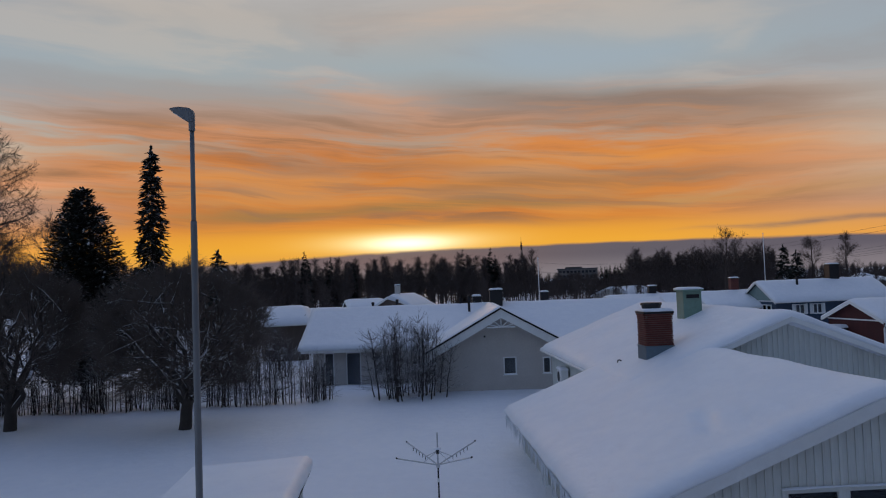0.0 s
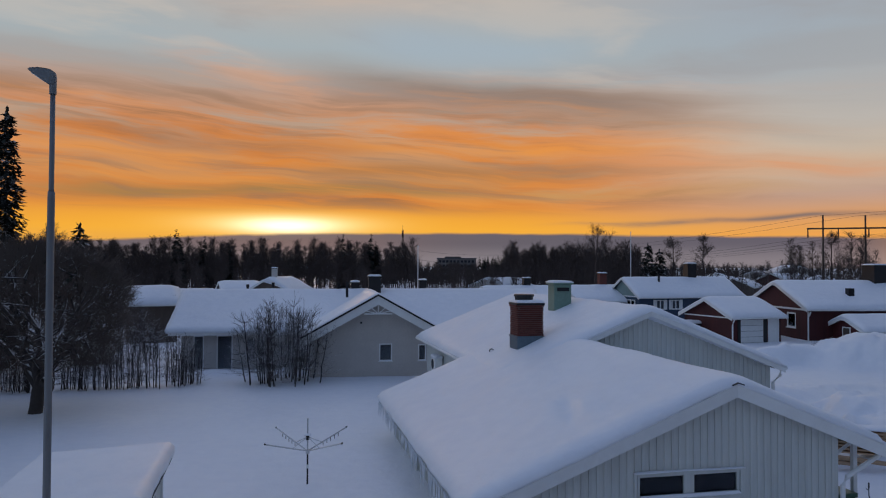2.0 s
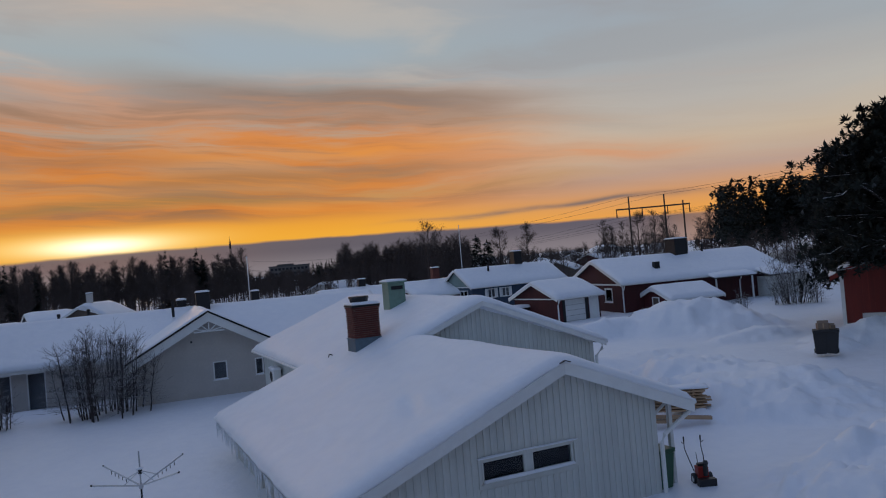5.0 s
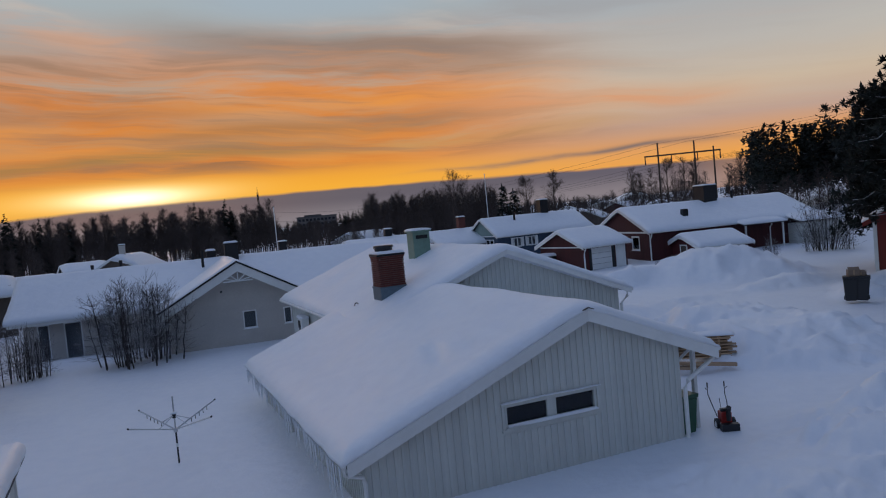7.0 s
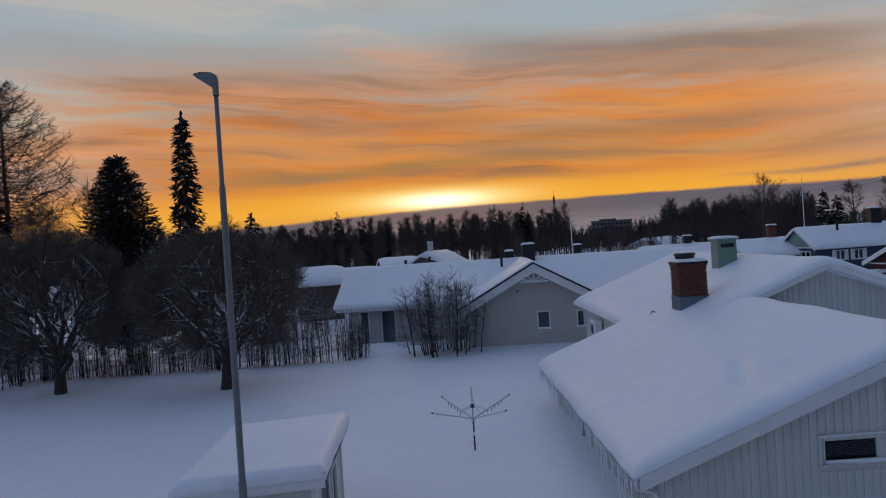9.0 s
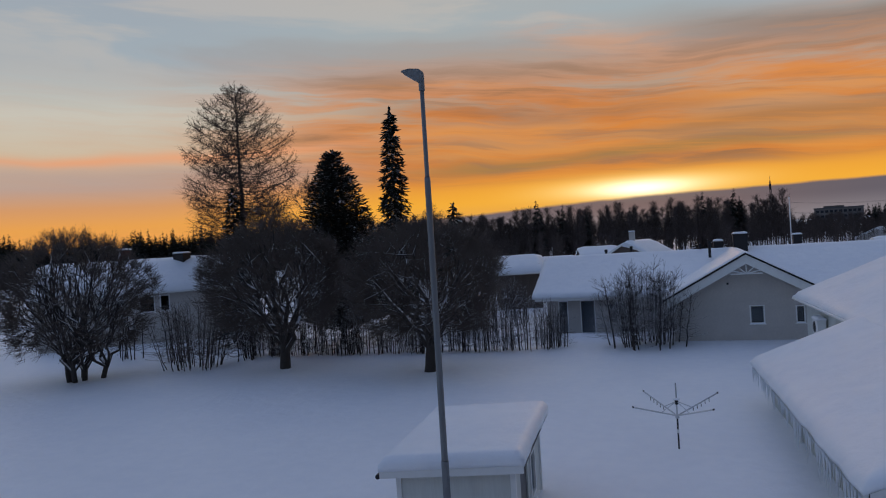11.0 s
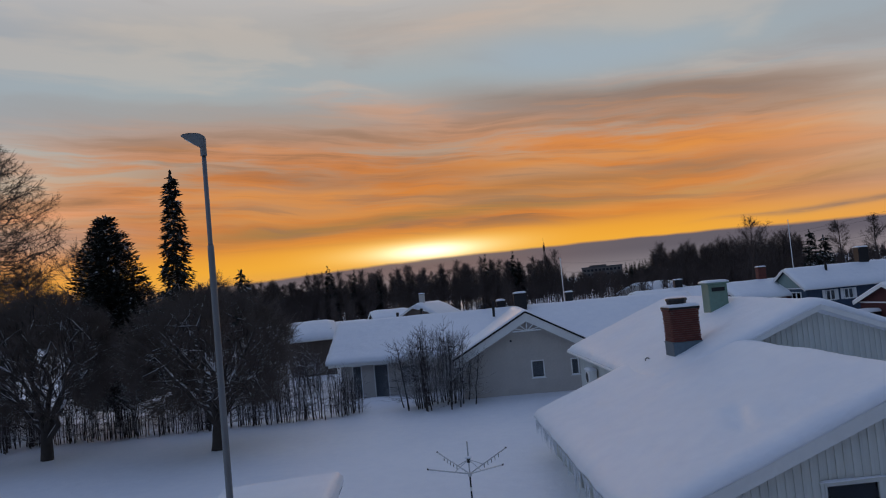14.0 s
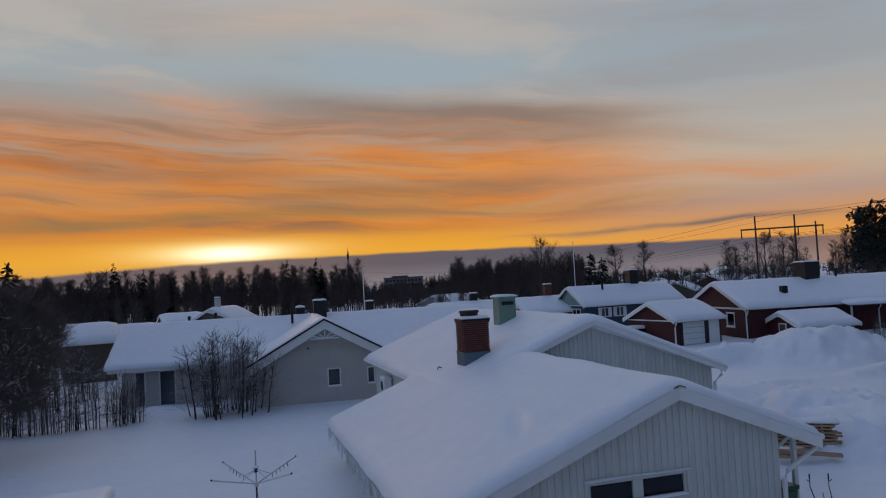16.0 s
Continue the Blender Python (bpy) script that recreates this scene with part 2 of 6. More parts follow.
BARN_RED = plain("barn_red_boards", (0.20, 0.028, 0.022), 0.75, 0, 5, 0.25, 0.3, 0.005, (5, 5, 0.5))
BLUE_WOOD = plain("blue_grey_wood", (0.026, 0.05, 0.09), 0.7, 0, 5, 0.2, 0.25, 0.005, (5, 5, 0.5))
GREEN_WOOD = plain("grey_green_wood", (0.20, 0.28, 0.27), 0.7, 0, 5, 0.2, 0.25, 0.005, (5, 5, 0.5))
BROWN_WOOD = plain("brown_wood", (0.10, 0.075, 0.06), 0.75, 0, 5, 0.25, 0.25, 0.005, (5, 5, 0.5))
DARK_METAL = plain("dark_roof_metal", (0.022, 0.022, 0.025), 0.45, 0.5, 6, 0.3, 0.1, 0.003)
BLACK_PLASTIC = plain("black_plastic", (0.010, 0.011, 0.014), 0.45, 0, 6, 0.2, 0.1, 0.002)
GREEN_METAL = plain("green_grey_sheet_metal", (0.17, 0.27, 0.22), 0.45, 0.2, 7, 0.2, 0.15, 0.003)
BLUE_LEAD = plain("grey_blue_flashing", (0.13, 0.18, 0.22), 0.5, 0.4, 7, 0.2, 0.15, 0.003)
BRICK = plain("red_brick", (0.115, 0.034, 0.026), 0.85, 0, 14, 0.35, 0.5, 0.006)
MORTAR = plain("grey_mortar", (0.20, 0.16, 0.14), 0.9, 0, 20, 0.2, 0.4, 0.005)
GALV = plain("galvanised_steel", (0.17, 0.18, 0.19), 0.55, 0.4, 5, 0.18, 0.1, 0.002, (1, 1, 0.4))
ALU = plain("brushed_aluminium", (0.55, 0.57, 0.6), 0.4, 0.8, 8, 0.15, 0.05, 0.001)
PLANK = plain("raw_sawn_timber", (0.42, 0.28, 0.17), 0.75, 0, 6, 0.3, 0.3, 0.004, (0.5, 5, 5))
TARMAC_ROOF = plain("dark_roof_sheet", (0.05, 0.05, 0.055), 0.7, 0, 6, 0.2, 0.2)
GREEN_PLASTIC = plain("green_bin_plastic", (0.02, 0.085, 0.045), 0.4, 0, 6, 0.15, 0.1, 0.002)
RED_PAINT = plain("red_machine_paint", (0.35, 0.03, 0.025), 0.4, 0.1, 6, 0.2, 0.1, 0.002)
CARDBOARD = plain("brown_cardboard", (0.20, 0.14, 0.10), 0.85, 0, 6, 0.15, 0.2, 0.002)
FAR_WALL = plain("dark_far_facade", (0.12, 0.105, 0.10), 0.85, 0, 2, 0.2, 0.1)
CONCRETE = plain("grey_concrete", (0.26, 0.26, 0.26), 0.85, 0, 8, 0.2, 0.3, 0.005)
# real blinds in windows; painted reflection behind the bungalow's glass doors
BLIND_OR_GLARE = plain("pale_blind_or_glare", (0.72, 0.70, 0.70), 0.8, 0, 8, 0.1, 0.1, 0.002, (1, 1, 12))
# indoor darkness and the panes' navy cast, put into one dark colour
ROOM_SHADE = plain("painted_room_shade", (0.022, 0.026, 0.04), 0.9)
POLE_WOOD = plain("tarred_pole_wood", (0.06, 0.045, 0.035), 0.85, 0, 6, 0.3, 0.3)
GLASS = glass_material()
BARK = dusted("dark_bark_with_snow", (0.045, 0.036, 0.032), 0.72, 0.25, 0.65)
TWIG = dusted("brown_twigs", (0.12, 0.095, 0.08), 0.12, 0.5, 0.9)
TWIG_FROST = dusted("frosted_twigs", (0.06, 0.048, 0.043), 0.6, 0.25, 0.75)
LARCH = dusted("larch_twigs", (0.05, 0.034, 0.026), 0.02, 0.6, 0.95)
NEEDLE = dusted("dark_conifer_needles", (0.016, 0.022, 0.016), 0.11, island=True)
NEEDLE_BARE = dusted("dark_pine_needles", (0.011, 0.016, 0.011), 0.015, island=True)
FAR_TWIG = dusted("far_bare_branches", (0.06, 0.042, 0.036), 0.03, 0.5, 0.9)


# ---- building tools ----
def mesh(name, verts, faces):
    me = bpy.data.meshes.new(name)
    me.from_pydata([tuple(p) for p in verts], [], faces)
    me.update()
    return me


def part(name, bm, mat, parent, label="", smooth=False, m=None):
    """One mesh under a thing or a part."""
    if isinstance(bm, bmesh.types.BMesh):
        bmesh.ops.recalc_face_normals(bm, faces=bm.faces)
        me = bpy.data.meshes.new(name)
        bm.to_mesh(me)
        bm.free()
    else:
        me = bm
    if not me.materials:
        me.materials.append(mat)
    if smooth:
        me.polygons.foreach_set("use_smooth", [True] * len(me.polygons))
    ob = new(name, me)
    ob.parent = parent
    if m is not None:
        ob.matrix_basis = m
    if label:
        tagged(ob, label)
    return ob


def thing(name, m, label, category, group="", kind=""):
    ob = new(name)
    ob.empty_display_size = 0.2
    ob.matrix_basis = m
    return tagged(ob, label, category, group, kind)


def box(bm, x0, x1, y0, y1, z0, z1, bevel=0.0):
    r = bmesh.ops.create_cube(bm, size=1.0, matrix=Matrix.Translation(((x0 + x1) / 2, (y0 + y1) / 2, (z0 + z1) / 2)) @ Matrix.Diagonal((x1 - x0, y1 - y0, z1 - z0, 1)))
    if bevel:
        edges = list({e for v in r["verts"] for e in v.link_edges})
        bmesh.ops.bevel(bm, geom=edges, offset=bevel, segments=2, affect="EDGES", profile=0.6)
    return bm


def boxed(*a, bevel=0.0):
    return box(bmesh.new(), *a, bevel=bevel)


def prism(bm, poly, y0, y1):
    """A polygon in x and z, drawn out from y0 to y1."""
    a = [bm.verts.new((x, y0, z)) for x, z in poly]
    b = [bm.verts.new((x, y1, z)) for x, z in poly]
    bm.faces.new(a)
    bm.faces.new(b[::-1])
    for i in range(len(poly)):
        j = (i + 1) % len(poly)
        bm.faces.new((a[i], b[i], b[j], a[j]))
    return bm


def tube(bm, pts, r0, r1=None, sides=8):
    """A round bar along points."""
    r1 = r0 if r1 is None else r1
    pts = [Vector(p) for p in pts]
    rings = []
    for i, p in enumerate(pts):
        d = (pts[min(i + 1, len(pts) - 1)] - pts[max(i - 1, 0)]).normalized()
        side = d.cross(Vector((0, 0, 1)) if abs(d.z) < 0.9 else Vector((1, 0, 0))).normalized()
        up = side.cross(d)
        r = r0 + (r1 - r0) * i / (len(pts) - 1)
        rings.append([bm.verts.new(p + r * (math.cos(6.2832 * j / sides) * side + math.sin(6.2832 * j / sides) * up)) for j in range(sides)])
    for a, b in zip(rings, rings[1:]):
        for j in range(sides):
            bm.faces.new((a[j], a[(j + 1) % sides], b[(j + 1) % sides], b[j]))
    bm.faces.new(rings[0][::-1])
    bm.faces.new(rings[-1])
    return bm


def tubed(*a, **kw):
    return tube(bmesh.new(), *a, **kw)


def wall_mesh(x0, x1, zb, top, y0, y1, holes=(), breaks=()):
    """A wall in x and z with a top line top(x), thickness y0 to y1, and rectangular openings (xa, xb, za, zc) through it."""
    bm = bmesh.new()
    cuts = sorted({x0, x1, *[c for c in breaks if x0 < c < x1], *[c for h in holes for c in h[:2] if x0 < c < x1]})
    for a, b in zip(cuts, cuts[1:]):
        mid = (a + b) / 2
        z = zb
        for h in sorted([h for h in holes if h[0] < mid < h[1]], key=lambda h: h[2]):
            prism(bm, [(a, z), (b, z), (b, h[2]), (a, h[2])], y0, y1)
            z = h[3]
        prism(bm, [(a, z), (b, z), (b, top(b)), (a, top(a))], y0, y1)
    bmesh.ops.remove_doubles(bm, verts=bm.verts, dist=1e-4)
    return bm


def snow_sheet(x0, x1, y0, y1, under, thick, step=0.25, edge=0.45, rough=0.03, seed=0.0, sag=0.0, rim=0.45, dents=()):
    """Snow over a rectangle: it lies on under(x, y), rounds off at the rim and hangs a little over it."""
    nx, ny = max(6, int((x1 - x0) / step)), max(6, int((y1 - y0) / step))
    sx = np.linspace(0, 1, nx + 1)
    sy = np.linspace(0, 1, ny + 1)
    verts, faces = [], []
    for j in range(ny + 1):
        for i in range(nx + 1):
            x, y = x0 + (x1 - x0) * sx[i], y0 + (y1 - y0) * sy[j]
            d = max(0.0, min(x - x0, x1 - x, y - y0, y1 - y))
            t = min(1.0, d / edge)
            prof = rim + (1 - rim) * math.sqrt(max(0.0, 1 - (1 - t) ** 2))
            q = Vector((x * 0.55 + seed, y * 0.55, seed))
            n = noise.noise(q) * 1.6 + noise.noise(q * 3.1) * 0.5
            wob = 0.05 * noise.noise(Vector((x * 1.2, y * 1.2, seed + 9)))
            ox = wob if i in (0, nx) else 0
            oy = wob if j in (0, ny) else 0
            dip = sum(dd * math.exp(-((x - dx_) / dr) ** 2 - ((y - dy_) / ds) ** 2) for dx_, dy_, dr, ds, dd in dents)
            verts.append((x + ox, y + oy, under(x, y) + thick * prof - dip + rough * n * (0.3 + 0.7 * t)))
    w = nx + 1
    for j in range(ny):
        for i in range(nx):
            faces.append((j * w + i, j * w + i + 1, (j + 1) * w + i + 1, (j + 1) * w + i))
    rim = [i for i in range(nx)] + [j * w + nx for j in range(ny)] + [ny * w + i for i in range(nx, 0, -1)] + [j * w for j in range(ny, 0, -1)]
    start = len(verts)
    for i in rim:
        x, y, z = verts[i]
        verts.append((x, y, under(min(max(x, x0), x1), min(max(y, y0), y1)) - sag))
    for a in range(len(rim)):
        b = (a + 1) % len(rim)
        faces.append((rim[b], rim[a], start + a, start + b))
    faces.append(tuple(range(start, len(verts)))[::-1])
    me = mesh("snow", verts, faces)
    me.polygons.foreach_set("use_smooth", [True] * len(me.polygons))
    return me


def window(parent, x0, x1, z0, z1, y, bars=1, rim=0.07, mat=None, blind=True, snow=True, name="window", mull=None):
    """A window in the plane y, seen from smaller y."""
    mat = mat or TRIM_WHITE
    bm = bmesh.new()
    for a in ((x0, x1, z0, z0 + rim), (x0, x1, z1 - rim, z1), (x0, x0 + rim, z0 + rim, z1 - rim), (x1 - rim, x1, z0 + rim, z1 - rim)):
        box(bm, a[0], a[1], y - 0.035, y + 0.06, a[2], a[3], 0.006)
    win = part(name, bm, mat, parent)
    n = bars
    half = mull or rim * 0.6
    inner = (x1 - x0 - 2 * rim)
    for i in range(1, n):
        c = x0 + rim + inner * i / n
        part("mullion", boxed(c - half, c + half, y - 0.03, y + 0.05, z0 + rim, z1 - rim, bevel=0.005), mat, win)
    for i in range(n):
        a, b = x0 + rim + inner * i / n, x0 + rim + inner * (i + 1) / n
        p = part("pane", boxed(a, b, y + 0.015, y + 0.023, z0 + rim, z1 - rim), GLASS, win)
        p.visible_shadow = False
        if blind:
            part("blind", boxed(a, b, y + 0.10, y + 0.11, z0 + rim + (z1 - z0) * 0.04, z1 - rim), BLIND_OR_GLARE, win)
    part("window_sill", boxed(x0 - 0.04, x1 + 0.04, y - 0.10, y - 0.036, z0 - 0.04, z0 - 0.003, bevel=0.008), mat, win)
    if snow:
        part("snow", snow_sheet(x0, x1, y - 0.11, y - 0.037, lambda x, yy: z0 - 0.002, 0.07, 0.04, 0.04, 0.01, x0), SNOW, win)
    return win


def gable_house(name, m, label, sl, sr, sk, zk, slope, w0, w1, walls, trim, ol=0.5, orr=0.5, og=0.3, zb=-0.6, thick=0.35, deck=0.14,
                holes=(), right_holes=(), left_holes=(), gable=None, step=0.4, snow_edge=0.45, rough=0.03, seed=0.0, category="house", roof_mat=None, fascia=0.2, rim=0.45, lip=0.06, sag=0.0, dents=()):
    """A house under a ridge along local y at x = sk; its front gable stands at y = w0. Snow lies on the roof."""
    h = thing(name, m, label, category)
    top = lambda x: zk - slope * abs(x - sk)
    t = 0.16
    part("front_wall", wall_mesh(sl, sr, zb, top, w0, w0 + t, holes, (sk,)), walls, h)
    part("back_wall", wall_mesh(sl, sr, zb, top, w1 - t, w1, (), (sk,)), walls, h)
    for nm, x0, x1, hs in (("left_wall", sl, sl + t, left_holes), ("right_wall", sr - t, sr, right_holes)):
        zt = min(top(x0), top(x1))
        bm = wall_mesh(w0 + t + 0.002, w1 - t - 0.002, zb, lambda y: zt, 0, x1 - x0, hs)
        bmesh.ops.transform(bm, verts=bm.verts, matrix=Matrix(((0, 1, 0, x0), (1, 0, 0, 0), (0, 0, 1, 0), (0, 0, 0, 1))))
        part(nm, bm, walls, h)
    if gable:
        zg = gable[1]
        xa, xb = sk - (zk - zg) / slope, sk + (zk - zg) / slope
        part("gable_cladding", prism(bmesh.new(), [(max(sl, xa), max(zg, top(sl))), (min(sr, xb), max(zg, top(sr))), (sk, zk - 0.02)], w0 - 0.03, w0 - 0.003), gable[0], h)
    el_, er = sl - ol, sr + orr
    bm = bmesh.new()
    y0, y1 = w0 - og, w1 + og
    for a, b in ((el_, sk), (sk, er)):
        prism(bm, [(a, top(a)), (b, top(b)), (b, top(b) + deck), (a, top(a) + deck)], y0, y1)
    bmesh.ops.remove_doubles(bm, verts=bm.verts, dist=1e-4)
    part("roof", bm, roof_mat or TARMAC_ROOF, h)
    for nm, a, b in (("bargeboard", el_, sk), ("bargeboard", sk, er)):
        for yy in (y0 - 0.035, y1 + 0.003):
            part(nm, prism(bmesh.new(), [(a, top(a) - fascia + deck), (b, top(b) - fascia + deck), (b, top(b) + deck), (a, top(a) + deck)], yy, yy + 0.032), trim, h)
    for x, nm in ((el_, "gutter"), (er, "gutter")):
        sgn = -1 if x < sk else 1
        part(nm, tubed([(x + sgn * 0.06, y0, top(x) + 0.06), (x + sgn * 0.06, y1, top(x) + 0.06)], 0.05), trim, h)
    part("roof_snow", snow_sheet(el_ - lip, er + 0.06, y0 - 0.03, y1 + 0.03, lambda x, y: (top(x) if abs(x - sk) > 0.5 else zk - slope * (0.25 + (x - sk) ** 2)) + deck + 0.004, thick, step, snow_edge, rough, seed, sag, rim, dents), SNOW, h, "thick smooth blanket of snow")
    return h


# ---- ground ----
MOUNDS = [  # x, y, height, radius along x, radius along y, steepness of the flank
    (33.5, 40.6, 1.95, 3.0, 2.4, 1.5), (35.8, 37.6, 1.0, 2.6, 1.8, 1.2), (29.5, 42.0, 0.75, 3.2, 1.3, 1.3), (26.0, 42.6, 0.6, 4.0, 1.2, 1.2), (33.0, 33.6, 0.6, 3.4, 1.2, 1.2),
    (20.5, 22.6, 0.95, 3.9, 4.7, 2.6), (19.6, 24.6, 0.35, 1.8, 1.5, 1.0), (19.5, 31.5, 0.6, 4.0, 1.3, 1.2), (24.5, 33.0, 0.35, 3.0, 0.9, 1.2),
    (34.6, 28.6, 0.8, 2.6, 1.6, 1.4), (36.6, 26.0, 1.0, 2.0, 2.4, 1.4), (31.3, 27.3, 0.45, 1.2, 0.9, 1.3),
    (15.6, 11.6, 0.85, 2.6, 2.3, 1.7), (19.4, 12.6, 1.15, 2.8, 2.0, 1.6), (15.4, 13.2, 0.30, 0.9, 0.5, 1.0), (17.6, 13.9, 0.35, 1.3, 0.5, 1.0), (11.5, 11.2, 0.5, 2.6, 1.8, 1.4), (23.5, 13.6, 1.1, 2.6, 1.9, 1.5), (17.0, 8.5, 0.6, 5.0, 2.6, 1.4),
    (-6.0, 42.5, 0.25, 2.0, 1.0, 1.0), (-2.2, 12.6, 0.35, 0.6, 0.8, 1.0), (-2.5, 14.8, 0.25, 0.5, 0.7, 1.0),
]
HILL = (98.0, 84.0, 3.4, 32.0)


def ground_z(x, y):
    d = math.hypot(x, y)
    z = 0.05 * noise.noise(Vector((x * 0.16, y * 0.16, 0.3)))
    rough = 0.0
    for mx, my, h, rx, ry, steep in MOUNDS:
        wx, wy = x - mx, y - my
        q = (wx / rx) ** 2 + (wy / ry) ** 2
        if q < 9:
            q *= 1 + 0.35 * noise.noise(Vector((x * 0.55, y * 0.55, mx)))
            g = math.exp(-max(0.0, q) ** steep)
            z += h * g
            rough += min(1.0, 4 * g * (1.15 - g)) * min(1.0, h) * (1.0 if mx > 5 else 0.2)
    # ploughed clods on the banks, faint tracks on the driven way
    if x > 12:
        z += 0.03 * noise.noise(Vector((x * 0.9, y * 0.9, 5))) * min(1.0, (x - 12) / 3)
    if rough:
        rough = min(rough, 1.1)
        clod = noise.noise(Vector((x * 2.3, y * 2.3, 4))) + 0.7 * noise.noise(Vector((x * 5.2, y * 5.2, 9)))
        z += rough * (0.26 * noise.noise(Vector((x * 0.8, y * 0.8, 1))) + 0.13 * clod + 0.32 * max(0.0, noise.noise(Vector((x * 1.4, y * 1.4, 17))) - 0.12))
    q = ((x - HILL[0]) ** 2 + (y - HILL[1]) ** 2) / HILL[3] ** 2
    if q < 9:
        z += HILL[2] * math.exp(-q)
    if d < 60:
        z += 0.012 * noise.noise(Vector((x * 1.7, y * 1.7, 2)))
    return z


def build_ground():
    angles = list(np.arange(-66, 22, 0.42)) + list(np.arange(22, 66.01, 0.2)) + list(np.arange(72, 294, 6))
    radii = [1.5]
    while radii[-1] < 4500:
        radii.append(radii[-1] + max(0.15, radii[-1] * 0.0078) * (1 if radii[-1] < 80 else 3))
    verts = [(0, 0, 0)]
    for r in radii:
        for a in angles:
            x, y = r * math.sin(radians(a)), r * math.cos(radians(a))
            verts.append((x, y, ground_z(x, y) if r > 2.5 else 0))
    n = len(angles)
    faces = [(0, 1 + (i + 1) % n, 1 + i) for i in range(n)]
    for j in range(len(radii) - 1):
        a, b = 1 + j * n, 1 + (j + 1) * n
        for i in range(n):
            i2 = (i + 1) % n
            faces.append((a + i, a + i2, b + i2, b + i))
    me = mesh("ground", verts, faces)
    me.polygons.foreach_set("use_smooth", [True] * len(me.polygons))
    me.materials.append(SNOW)
    tagged(new("ground", me), "deep snow cover over gardens, yard and fields", "snow", kind="structure")


build_ground()

# ---- unseen house behind the camera, added to shade the near ground ----
def own_house():
    h = thing("own_house", pose(0, -1.4, 0), "unseen rendered house behind the viewpoint, added to shade the near snow", "house")
    part("wall", boxed(-8, 8, -9, 0, -0.5, 7.6), GREY_PLASTER, h)
    part("roof", prism(bmesh.new(), [(-8.6, 7.603), (8.6, 7.603), (8.6, 7.8), (0.0, 10.6), (-8.6, 7.8)], -9.5, 0.3), TARMAC_ROOF, h)


own_house()

# ---- neighbour house: low wing towards the camera and main house behind ----
GM = pose(11.19, 14.89, 0, 0, 0, 3.2)
RS, RZ, SL = -2.68, 3.45, 0.395


def board_and_batten(parent, x0, x1, zb, top, y, holes, gap=0.168, name="batten", swap=None):
    """Narrow upright boards over the joints of a wall, each a piece of its own."""
    x = x0 + 0.1
    while x < x1 - 0.05:
        spans = [(zb, top(x + 0.02))]
        for h in holes:
            if h[0] - 0.1 < x < h[1] + 0.1:
                spans = [(zb, h[2] - 0.12), (h[3] + 0.08, top(x + 0.02))]
        for a, b in spans:
            if b - a > 0.1:
                bm = boxed(x, x + 0.055, y - 0.024, y - 0.001, a, b - 0.03)
                if swap is not None:
                    bmesh.ops.transform(bm, verts=bm.verts, matrix=swap)
                part(name, bm, WHITE_WOOD, parent)
        x += gap


# hollows that slid snow has left on the roof: x, y, radii, depth
WING_DENTS = [(-5.38, 2.35, 0.16, 0.55, 0.18), (-5.62, 1.65, 0.13, 0.45, 0.14), (-5.15, 2.0, 0.10, 0.5, -0.07), (-5.5, 2.9, 0.12, 0.35, -0.04), (-5.0, 0.9, 0.10, 0.7, 0.06),
              (-4.3, 0.8, 0.12, 0.8, 0.05), (-4.6, 1.4, 0.14, 0.8, -0.05), (-4.0, 3.0, 0.14, 1.0, 0.03), (-4.3, 9.9, 0.5, 0.9, 0.12), (-7.1, 9.0, 0.14, 0.8, 0.03), (-3.4, 4.4, 0.2, 1.2, -0.03)]


